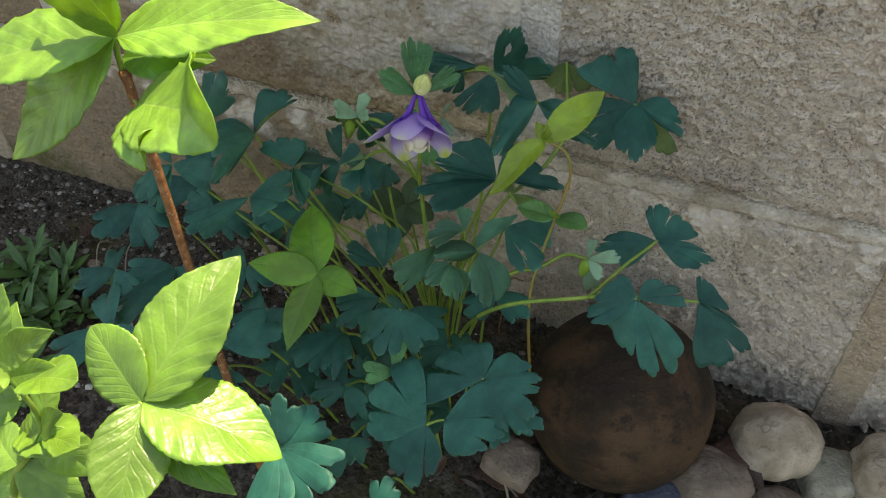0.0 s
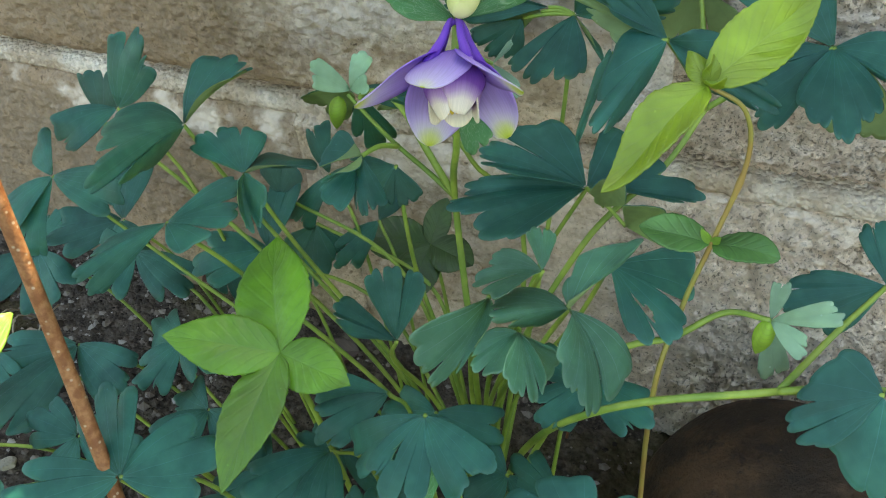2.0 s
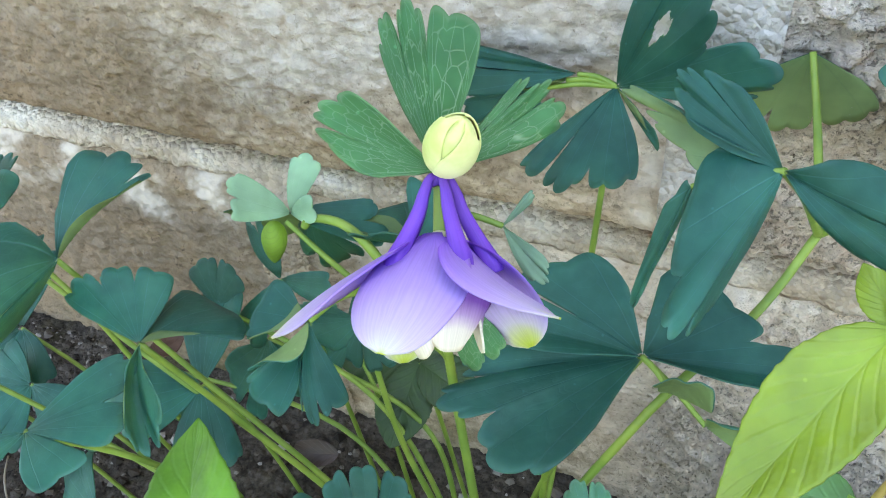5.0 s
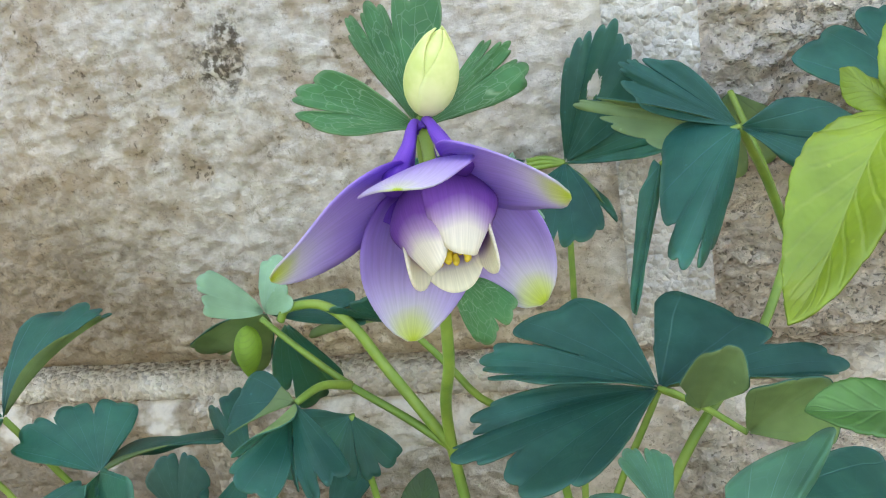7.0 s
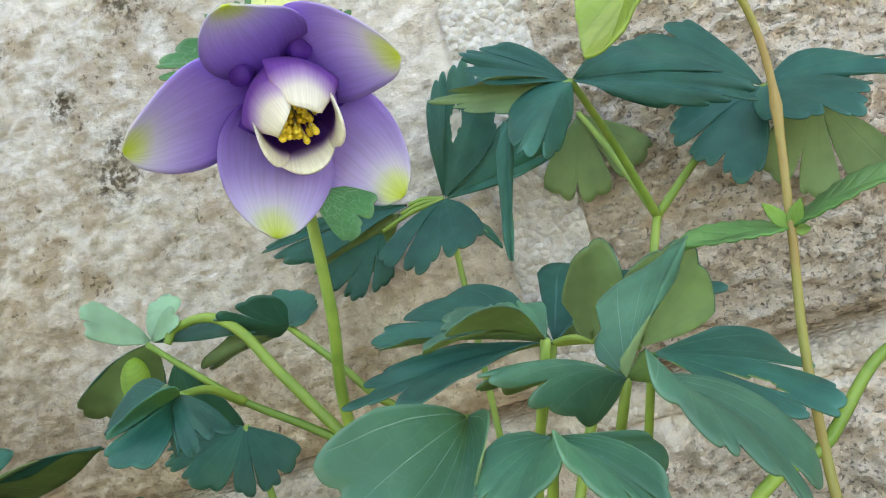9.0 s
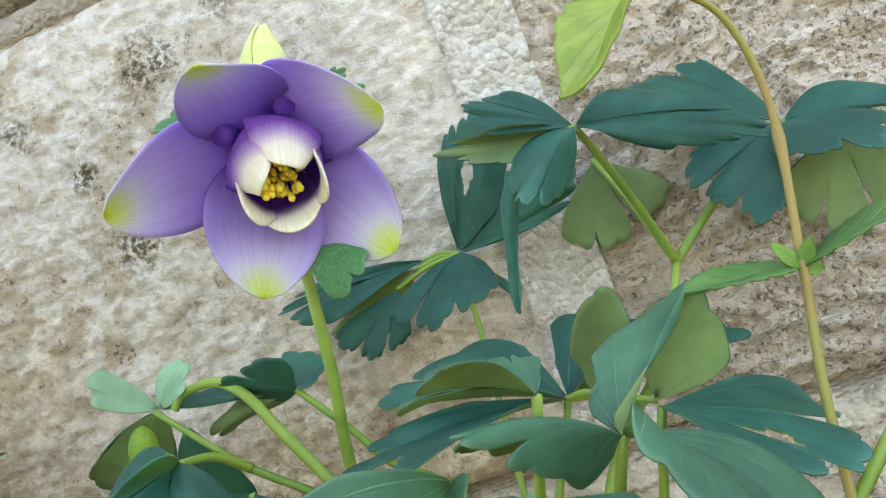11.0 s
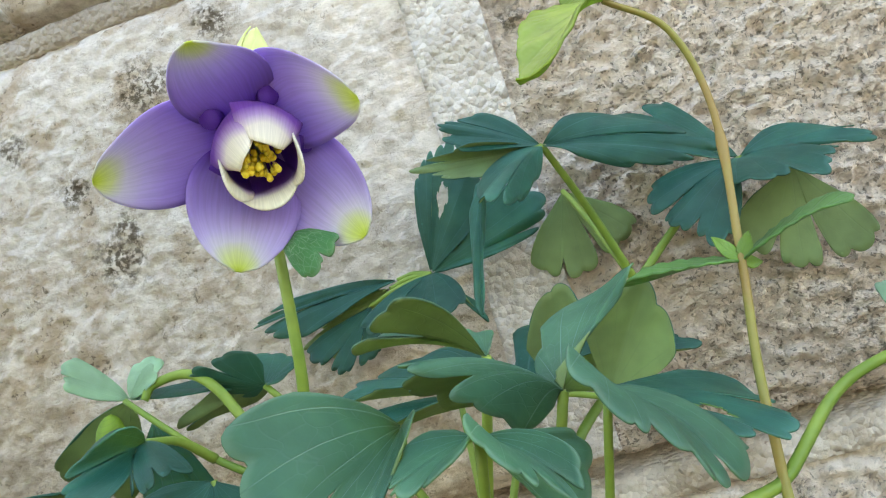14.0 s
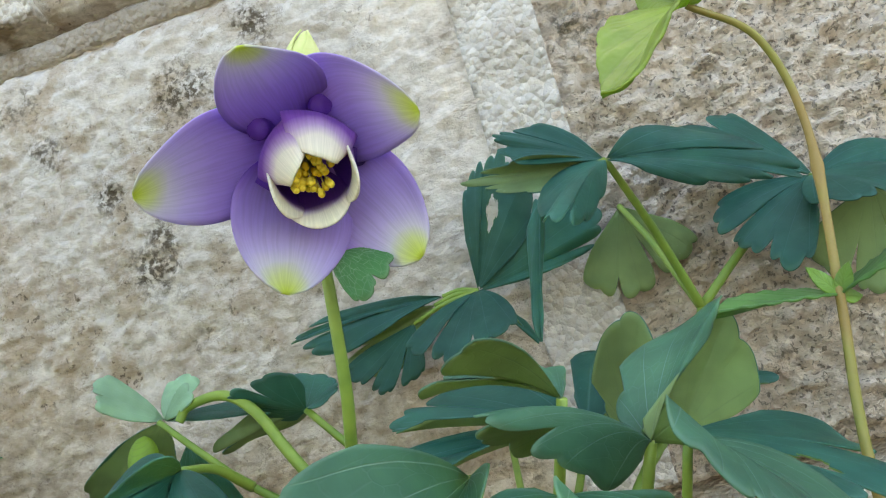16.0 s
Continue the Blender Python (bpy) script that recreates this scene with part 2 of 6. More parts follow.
def block_material():
    """Weathered cast concrete: warm pale cement skin, soil splashed low on it, pits and crevices where the skin is gone."""
    k = Nodes("concrete_block")
    pos = k.add("NewGeometry").outputs["Position"]
    sep = k.add("SeparateXYZ", Vector=pos)
    x, z = sep.outputs[0], sep.outputs[2]
    big, mid, small = k.noise(9.0, 5.0, pos), k.noise(60.0, 6.0, pos, 0.65), k.noise(240.0, 5.0, pos, 0.6)

    def ragged(value, noise_value, amount):
        return k.math("ADD", value, k.math("MULTIPLY", k.math("SUBTRACT", noise_value, 0.5), amount))

    splash = k.step(ragged(z, big, 0.22), 0.215, 0.30, 1.0, 0.0)
    low = k.step(ragged(z, big, 0.06), 0.165, 0.205)
    foot = k.step(ragged(z, mid, 0.08), 0.05, 0.13, 1.0, 0.0)
    splash = k.math("MULTIPLY", splash, k.math("MAXIMUM", k.math("ADD", k.math("MULTIPLY", low, 0.35), 0.65), foot))
    worn = k.math("MULTIPLY", k.step(ragged(x, big, 0.12), 0.075, 0.13), k.step(ragged(z, mid, 0.12), 0.30, 0.40, 1.0, 0.35))
    # splash thins to the right, where brighter light is painted as paler colour
    splash = k.math("MULTIPLY", splash, k.step(ragged(x, big, 0.10), 0.10, 0.22, 1.0, 0.10))
    worn = k.math("MULTIPLY", worn, k.step(x, 0.20, 0.27, 1.0, 0.0))
    pale = k.mix(k.step(mid, 0.30, 0.58), (0.44, 0.380, 0.330), (0.56, 0.508, 0.470))
    tan = k.mix(k.step(mid, 0.34, 0.64), (0.38, 0.28, 0.19), (0.58, 0.47, 0.355))
    col = k.mix(splash, pale, tan)
    col = k.mix(k.step(z, 0.17, 0.19, 0.35, 0.0), col, (0.50, 0.39, 0.28))
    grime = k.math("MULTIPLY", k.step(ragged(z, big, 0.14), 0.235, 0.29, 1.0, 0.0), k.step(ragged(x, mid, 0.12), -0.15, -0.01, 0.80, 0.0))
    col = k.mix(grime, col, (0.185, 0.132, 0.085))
    moss = k.math("MULTIPLY", k.step(ragged(z, mid, 0.05), 0.045, 0.075, 1.0, 0.0), k.step(k.noise(18.0, 4.0, pos), 0.40, 0.60))
    col = k.mix(k.math("MULTIPLY", moss, 0.75), col, (0.075, 0.075, 0.022))
    col = k.mix(k.step(k.noise(13.0, 5.0, pos), 0.50, 0.66, 0.0, 0.24), col, (0.47, 0.34, 0.23))
    col = k.mix(k.math("MULTIPLY", worn, 0.12), col, (0.42, 0.32, 0.23))
    blot = k.math("ADD", k.noise(48.0, 5.0, pos, 0.62), k.math("MULTIPLY", k.math("SUBTRACT", k.noise(7.0, 2.0, pos), 0.5), 0.35))
    col = k.mix(k.step(blot, 0.52, 0.70, 0.0, 0.26), col, (0.36, 0.26, 0.175))
    col = k.mix(1.0, col, grey(k, k.step(small, 0.30, 0.70, 0.93, 1.13)), "MULTIPLY")
    # right side lightened and warmed: light bounced from the right, put into the colour
    col = k.mix(k.step(ragged(x, mid, 0.10), 0.02, 0.12, 0.0, 0.85), col, (0.97, 0.80, 0.655))
    # brown mottling on the older half of the face
    old = k.step(ragged(x, big, 0.16), -0.02, 0.05, 1.0, 0.25)
    stain = k.math("MULTIPLY", k.step(k.math("ADD", k.noise(75.0, 5.0, pos, 0.6), k.math("MULTIPLY", k.math("SUBTRACT", k.noise(11.0, 3.0, pos), 0.5), 0.7)), 0.46, 0.62), old)
    col = k.mix(k.math("MULTIPLY", stain, 0.60), col, (0.34, 0.24, 0.155))
    fleck = k.math("MULTIPLY", k.step(k.noise(330.0, 4.0, pos, 0.65), 0.56, 0.66), k.math("ADD", k.math("MULTIPLY", stain, 0.75), 0.06))
    col = k.mix(k.math("MULTIPLY", fleck, old), col, (0.085, 0.062, 0.042))
    # pits and crevices, crowded where the face is dirty or worn
    crowd = k.math("MAXIMUM", k.math("MAXIMUM", splash, worn), k.math("MULTIPLY", k.step(k.noise(22.0, 4.0, pos), 0.45, 0.62), 0.8))
    pit = k.noise(560.0, 3.0, pos, 0.55)
    edge = k.math("ADD", k.math("MULTIPLY", crowd, 0.105), 0.255)
    pits = k.step(k.math("SUBTRACT", pit, edge), 0.0, 0.07, 1.0, 0.0)
    # shade inside the pits and cracks, painted as dark brown
    col = k.mix(k.math("MULTIPLY", pits, k.step(x, 0.05, 0.09, 0.40, 0.56)), col, (0.14, 0.10, 0.068))
    crack = k.step(k.math("ABSOLUTE", k.math("SUBTRACT", k.noise(105.0, 5.0, pos, 0.6), 0.5)), 0.0, 0.012, 1.0, 0.0)
    crack = k.math("MULTIPLY", crack, k.step(k.noise(90.0, 3.0, pos), 0.48, 0.60, 0.0, 0.35))
    col = k.mix(crack, col, (0.13, 0.095, 0.065))
    dark = k.math("MULTIPLY", k.step(k.noise(26.0, 6.0, pos, 0.7), 0.57, 0.66), k.step(k.noise(420.0, 3.0, pos), 0.42, 0.62))
    col = k.mix(k.math("MULTIPLY", dark, 0.7), col, (0.095, 0.075, 0.052))
    lichen = None
    for cx, cz, r in ((-0.027, 0.357, 0.014), (0.001, 0.371, 0.010), (-0.062, 0.332, 0.008), (-0.050, 0.303, 0.012), (-0.046, 0.312, 0.009), (-0.080, 0.352, 0.008)):
        dx, dz = k.math("SUBTRACT", x, cx), k.math("SUBTRACT", z, cz)
        d = k.math("SQRT", k.math("ADD", k.math("MULTIPLY", dx, dx), k.math("MULTIPLY", dz, dz)))
        m = k.step(ragged(d, k.noise(170.0, 5.0, pos, 0.7), r * 2.6), r * 0.15, r * 1.1, 1.0, 0.0)
        lichen = m if lichen is None else k.math("MAXIMUM", lichen, m)
    lich = k.math("MULTIPLY", lichen, k.step(k.noise(520.0, 4.0, pos, 0.6), 0.40, 0.58))
    col = k.mix(k.math("MULTIPLY", lich, 0.92), col, (0.070, 0.052, 0.034))
    # thin mortar wiped over the edges beside the joints
    wipe = k.math("MULTIPLY", k.step(ragged(z, k.noise(30.0, 4.0, pos), 0.035), 0.152, 0.168), k.step(z, 0.188, 0.185))
    side = k.math("ABSOLUTE", k.math("SUBTRACT", ragged(x, k.noise(40.0, 4.0, pos), 0.02), 0.064))
    wipe = k.math("MAXIMUM", wipe, k.math("MULTIPLY", k.step(side, 0.006, 0.014, 1.0, 0.0), k.step(z, 0.19, 0.21)))
    wipe = k.math("MULTIPLY", wipe, k.step(k.noise(28.0, 5.0, pos), 0.46, 0.60, 0.0, 0.8))
    col = k.mix(wipe, col, (0.68, 0.60, 0.52))
    # crumbly relief, its lumps a little wider than tall
    flat = k.add("Mapping", Vector=pos, Scale=(1.0, 1.0, 1.5)).outputs[0]
    lumps = k.noise(230.0, 5.0, flat, 0.6)
    h = k.math("SUBTRACT", k.math("ADD", k.math("MULTIPLY", lumps, 1.6), k.math("MULTIPLY", small, 0.5)), k.math("ADD", k.math("MULTIPLY", pits, 0.35), k.math("MULTIPLY", crack, 0.3)))
    k.bump(h, k.math("MULTIPLY", k.math("SUBTRACT", 0.95, k.math("MULTIPLY", wipe, 0.6)), k.step(x, 0.05, 0.08, 0.42, 1.0)), 0.0058)
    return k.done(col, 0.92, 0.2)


def mortar_material():
    k = Nodes("mortar")
    pos = k.add("NewGeometry").outputs["Position"]
    sep = k.add("SeparateXYZ", Vector=pos)
    t1, d1 = grains(k, pos, 420.0, 0.0008)
    clean = k.step(k.noise(16.0, 5.0, pos), 0.42, 0.6)
    col = k.mix(clean, (0.48, 0.39, 0.30), (0.70, 0.625, 0.535))
    col = k.mix(k.step(k.noise(70.0, 6.0, pos, 0.65), 0.52, 0.70, 0.0, 0.5), col, (0.40, 0.31, 0.22))
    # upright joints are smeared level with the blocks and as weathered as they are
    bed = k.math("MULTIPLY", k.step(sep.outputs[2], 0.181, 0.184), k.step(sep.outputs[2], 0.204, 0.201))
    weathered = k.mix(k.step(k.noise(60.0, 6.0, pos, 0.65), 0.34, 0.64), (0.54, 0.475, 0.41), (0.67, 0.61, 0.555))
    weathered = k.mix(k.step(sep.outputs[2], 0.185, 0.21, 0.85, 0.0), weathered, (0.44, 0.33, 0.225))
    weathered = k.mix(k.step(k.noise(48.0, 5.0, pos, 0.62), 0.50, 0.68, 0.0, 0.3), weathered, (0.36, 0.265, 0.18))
    # pits in the smeared mortar, their shade painted dark too
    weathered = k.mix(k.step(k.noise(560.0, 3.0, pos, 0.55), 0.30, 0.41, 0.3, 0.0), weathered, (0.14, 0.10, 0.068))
    col = k.mix(bed, weathered, col)
    col = k.mix(1.0, col, grey(k, k.step(t1, 0.0, 1.0, 0.86, 1.08)), "MULTIPLY")
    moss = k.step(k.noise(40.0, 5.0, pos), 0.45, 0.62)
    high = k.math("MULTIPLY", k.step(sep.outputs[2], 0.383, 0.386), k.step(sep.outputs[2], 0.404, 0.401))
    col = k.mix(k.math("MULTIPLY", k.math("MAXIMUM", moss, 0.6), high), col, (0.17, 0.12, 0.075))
    k.bump(k.math("SUBTRACT", k.noise(180.0, 5.0, pos, 0.65), k.math("MULTIPLY", d1, 0.6)), 0.9, 0.003)
    return k.done(col, 0.92, 0.2)


def soil_material():
    k = Nodes("garden_soil")
    pos = k.add("NewGeometry").outputs["Position"]
    col = k.mix(k.step(k.noise(120.0, 6.0, pos, 0.7), 0.35, 0.7), (0.042, 0.033, 0.026), (0.15, 0.122, 0.096))
    col = k.mix(k.step(k.cells(260.0, pos), 0.1, 0.3, 0.5, 0.0), col, (0.15, 0.13, 0.11))
    col = k.mix(k.step(k.noise(14.0, 3.0, pos), 0.55, 0.7, 0.0, 0.5), col, (0.10, 0.085, 0.03))
    k.bump(k.math("ADD", k.noise(220.0, 6.0, pos, 0.7), k.math("MULTIPLY", k.cells(300.0, pos), -0.8)), 1.0, 0.004)
    return k.done(col, 0.95, 0.15)


def ball_material():
    k = Nodes("rusty_ball")
    obj = k.add("TexCoord").outputs["Object"]
    col = k.mix(k.step(k.noise(24.0, 6.0, obj, 0.65), 0.38, 0.64), (0.026, 0.015, 0.008), (0.100, 0.054, 0.028))
    col = k.mix(k.step(k.noise(75.0, 6.0, obj, 0.75), 0.50, 0.64, 0.0, 0.9), col, (0.016, 0.010, 0.007))
    stretch = k.add("Mapping", Vector=obj, Scale=(14.0, 14.0, 160.0))
    ring = k.noise(4.0, 4.0, stretch.outputs[0])
    sep = k.add("SeparateXYZ", Vector=obj)
    belt = k.step(k.math("ABSOLUTE", k.math("ADD", sep.outputs[2], 0.018)), 0.012, 0.03, 1.0, 0.0)
    col = k.mix(k.math("MULTIPLY", k.step(ring, 0.53, 0.66, 0.0, 0.55), belt), col, (0.13, 0.085, 0.04))
    line = k.step(k.math("ABSOLUTE", k.math("ADD", sep.outputs[2], k.math("ADD", 0.0195, k.math("MULTIPLY", k.noise(30.0, 2.0, obj), 0.003)))), 0.0, 0.0009, 0.8, 0.0)
    col = k.mix(line, col, (0.012, 0.008, 0.006))
    col = k.mix(k.step(k.cells(150.0, obj), 0.0, 0.10, 0.6, 0.0), col, (0.24, 0.19, 0.14))
    k.bump(k.math("ADD", k.noise(180.0, 6.0, obj, 0.65), k.math("MULTIPLY", ring, 0.2)), 1.0, 0.0042)
    return k.done(col, 0.62, 0.3)


def stone_material(name, a, b, c):
    k = Nodes(name)
    obj = k.add("TexCoord").outputs["Object"]
    col = k.mix(k.step(k.noise(35.0, 5.0, obj), 0.3, 0.7), a, b)
    vein = k.math("ABSOLUTE", k.math("SUBTRACT", k.noise(24.0, 3.0, obj), 0.5))
    col = k.mix(k.math("MULTIPLY", k.step(vein, 0.0, 0.022, 0.40, 0.0), k.step(k.noise(55.0, 3.0, obj), 0.42, 0.58)), col, c)
    col = k.mix(k.step(k.noise(300.0, 3.0, obj), 0.6, 0.75, 0.0, 0.6), col, tuple(0.5 * q for q in a))
    k.bump(k.math("ADD", k.noise(260.0, 5.0, obj), k.noise(60.0, 4.0, obj)), 0.8, 0.0030)
    return k.done(col, 0.8, 0.25)


BLOCK, MORTAR, SOIL, RUST = block_material(), mortar_material(), soil_material(), ball_material()
STONE_TAN = stone_material("tan_stone", (0.27, 0.205, 0.145), (0.54, 0.435, 0.33), (0.05, 0.04, 0.035))
STONE_GREY = stone_material("grey_stone", (0.12, 0.088, 0.068), (0.27, 0.205, 0.160), (0.06, 0.045, 0.04))
STONE_BLUE = stone_material("slate_stone", (0.045, 0.052, 0.075), (0.10, 0.11, 0.14), (0.03, 0.03, 0.035))
STONE_WHITE = stone_material("lime_stone", (0.20, 0.18, 0.13), (0.40, 0.365, 0.29), (0.14, 0.17, 0.06))
STONE_RED = stone_material("red_stone", (0.07, 0.036, 0.028), (0.12, 0.07, 0.058), (0.07, 0.04, 0.035))

# ---- building blocks ----
PLACE = {}


def thing(name, at, label, category, group="", kind=""):
    ob = new(name)
    ob.empty_display_size = 0.01
    ob.location = at
    PLACE[ob] = Vector(at)
    return tagged(ob, label, category, group, kind)


def link(name, mesh, parent=None, at=(0, 0, 0), label=""):
    """One mesh object whose vertices are about the place at."""
    ob = new(name, mesh)
    PLACE[ob] = Vector(at)
    if parent is not None:
        ob.parent = parent
        ob.location = Vector(at) - PLACE[parent]
    else:
        ob.location = at
    if label:
        tagged(ob, label)
    return ob


def mesh_of(name, verts, faces, mats, uvs=None, which=None, smooth=True):
    me = bpy.data.meshes.new(name)
    me.from_pydata([tuple(v) for v in verts], [], faces)
    for m in mats:
        me.materials.append(m)
    if which is not None:
        me.polygons.foreach_set("material_index", which)
    if smooth:
        me.polygons.foreach_set("use_smooth", [True] * len(me.polygons))
    if uvs is not None:
        layer = me.uv_layers.new(name="UVMap")
        idx = np.empty(len(me.loops), dtype=np.int32)
        me.loops.foreach_get("vertex_index", idx)
        layer.data.foreach_set("uv", np.asarray(uvs, dtype=np.float32)[idx].ravel())
    me.update()
    return me


def sheet(name, grid, uv, mats, thick=0.0003, gone=None):
    """A thin closed sheet from a grid of points (rows x columns x 3): face, back and rim."""
    g = np.asarray(grid)
    r, c = g.shape[:2]
    du = np.gradient(g, axis=1)
    dv = np.gradient(g, axis=0)
    nor = np.cross(du, dv)
    ln = np.linalg.norm(nor, axis=2, keepdims=True)
    nor = nor / np.where(ln < 1e-12, 1, ln)
    top = (g + nor * thick / 2).reshape(-1, 3)
    bot = (g - nor * thick / 2).reshape(-1, 3)
    n = r * c
    faces, which = [], []
    for i in range(r - 1):
        for j in range(c - 1):
            if gone is not None and gone[i, j]:
                continue
            a, b, d, e = i * c + j, i * c + j + 1, (i + 1) * c + j + 1, (i + 1) * c + j
            faces.append((a, b, d, e))
            which.append(0)
            faces.append((n + e, n + d, n + b, n + a))
            which.append(1)
    rim = [j for j in range(c)] + [i * c + c - 1 for i in range(1, r)] + [(r - 1) * c + j for j in range(c - 2, -1, -1)] + [i * c for i in range(r - 2, 0, -1)]
    for a, b in zip(rim, rim[1:] + rim[:1]):
        faces.append((b, a, n + a, n + b))
        which.append(0)
    uvs = np.concatenate([np.asarray(uv).reshape(-1, 2)] * 2)
    return mesh_of(name, np.concatenate([top, bot]), faces, mats, uvs, which)


def frame_of(axis, face):
    """Columns: across, along, out of the face."""
    a = Vector(axis).normalized()
    f = Vector(face)
    f = (f - a * f.dot(a))
    if f.length < 1e-4:
        f = Vector((0, -1, 0.1)) - a * Vector((0, -1, 0.1)).dot(a)
    f.normalize()
    x = a.cross(f)
    return np.array([x, a, f]).T


def set_on(grid, base, tip, face, reach=1.0):
    """Turns and scales a flat-built grid (across, along, out) so that its middle end lies on tip."""
    g = np.asarray(grid, dtype=float)
    mid = g[-1, g.shape[1] // 2]
    ang = math.atan2(mid[2], mid[1])
    ca, sa = math.cos(-ang), math.sin(-ang)
    y, z = g[..., 1] * ca - g[..., 2] * sa, g[..., 1] * sa + g[..., 2] * ca
    axis = Vector(tip) - Vector(base)
    s = axis.length / math.hypot(mid[1], mid[2]) * reach
    loc = np.stack([g[..., 0], y, z], axis=-1) * s
    return loc @ frame_of(axis, face).T


def bend(g, droop, cup, wave, seed):
    """Bends a flat leaf: droop along it (radians), cup across it, a little waviness at its margin."""
    rng = random.Random(seed)
    u, v = g[..., 0].copy(), g[..., 1].copy()
    p1, p2, p3 = rng.uniform(0, 6.3), rng.uniform(0, 6.3), rng.uniform(0, 6.3)
    rad = np.hypot(u, v)
    out = cup * u * u + wave * rad * rad * (np.sin(7 * u + p1) * 0.5 + np.sin(11 * u - 4 * v + p2) * 0.35 + np.sin(5 * v + p3) * 0.3)
    if abs(droop) > 1e-3:
        v2 = np.sin(droop * v) / droop
        z2 = -(1 - np.cos(droop * v)) / droop
        return np.stack([u, v2, z2 + out], axis=-1)
    return np.stack([u, v, out], axis=-1)


def fan_leaflet(name, base, tip, width, face, parent, droop=0.5, cup=-0.25, seed=0, lobes=3, notch=0.22, mats=None, label="", hole=None, wave=0.13):
    """A columbine leaflet: a wedge that opens into rounded, notched lobes."""
    rng = random.Random(seed)
    na, nr = (81, 9) if hole is None else (121, 40)
    length = (Vector(tip) - Vector(base)).length
    half = math.atan(min(2.2, 0.50 * width / length / 0.8))
    s = np.linspace(-1, 1, na)
    th = s * half
    half = min(1.2, half * 1.03)
    # margin: rounded lobes parted by narrow cuts, each lobe ending in two or three rounded scallops
    rad = 0.62 + 0.12 * (1 - s * s)
    lobe_at = {3: ((-0.66, 0.84), (0.0, 1.0), (0.66, 0.84)), 2: ((-0.46, 0.92), (0.46, 0.97)), 1: ((0.0, 1.0),)}[lobes]
    span = {3: 0.31, 2: 0.46, 1: 0.85}[lobes]
    for c, reach in lobe_at:
        c += rng.uniform(-0.05, 0.05)
        reach *= rng.uniform(0.94, 1.05)
        ends = ((-0.66, 0.93), (0.0, 1.0), (0.66, 0.93)) if rng.random() < 0.6 else ((-0.5, 0.97), (0.5, 1.0))
        for o, f in ends:
            r = span * half * (0.44 if len(ends) == 3 else 0.58) * rng.uniform(0.95, 1.1)
            d = reach * f * rng.uniform(0.97, 1.02) - r
            dt = th - (c + o * span) * half
            q = r * r - (d * np.sin(dt)) ** 2
            rad = np.maximum(rad, np.where((q > 0) & (np.abs(dt) < 1.2), d * np.cos(dt) + np.sqrt(np.maximum(q, 0)), 0))
        r = span * half * 1.0
        d = reach * 0.87 - r
        dt = th - c * half
        q = r * r - (d * np.sin(dt)) ** 2
        rad = np.maximum(rad, np.where((q > 0) & (np.abs(dt) < 1.2), d * np.cos(dt) + np.sqrt(np.maximum(q, 0)), 0))
    for c in {3: (-0.34, 0.34), 2: (0.0,), 1: ()}[lobes]:
        c += rng.uniform(-0.05, 0.05)
        cut = (0.17 + notch * rng.uniform(0.3, 1.1)) * (0.5 + 0.5 * min(1.0, half))
        rad = rad * (1 - cut * np.exp(-(np.abs(s - c) / 0.045) ** 1.1))
    rad = rad * (1 - 0.35 * np.abs(s) ** 14)
    rad = rad / max(rad[int(na * 0.30):int(na * 0.70)])
    rho = np.linspace(0.02, 1, nr) ** 0.85
    R = rho[:, None] * rad[None, :]
    spread = 1.0 + 0.75 * (1 - rho[:, None]) ** 1.2
    fold = 0.010 * rho[:, None] ** 2 * np.cos(s * math.pi * {3: 3.1, 2: 2.2, 1: 0.0}[lobes] + (0 if lobes != 2 else math.pi))[None, :]
    g = np.stack([R * np.sin(th)[None, :] * spread, R * np.cos(th)[None, :], np.zeros_like(R)], axis=-1)
    g = bend(g, droop, cup, wave, seed)
    g[..., 2] += fold
    uv = np.stack(np.broadcast_arrays(s[None, :], rho[:, None]), axis=-1)
    loc = set_on(g, base, tip, face, rad[na // 2])
    gone = None
    if hole is not None:
        hs, hr, ws, wr = hole
        ang = np.arctan2((rho[:-1, None] - hr) / wr, (s[None, :-1] - hs) / ws)
        far = np.hypot((s[None, :-1] - hs) / ws, (rho[:-1, None] - hr) / wr)
        gone = far < 1 + 0.22 * np.sin(3 * ang + seed) + 0.12 * np.sin(7 * ang)
    me = sheet(name, loc, uv, mats or [LEAF_TOP, LEAF_UNDER], gone=gone)
    return link(name, me, parent, base, label)


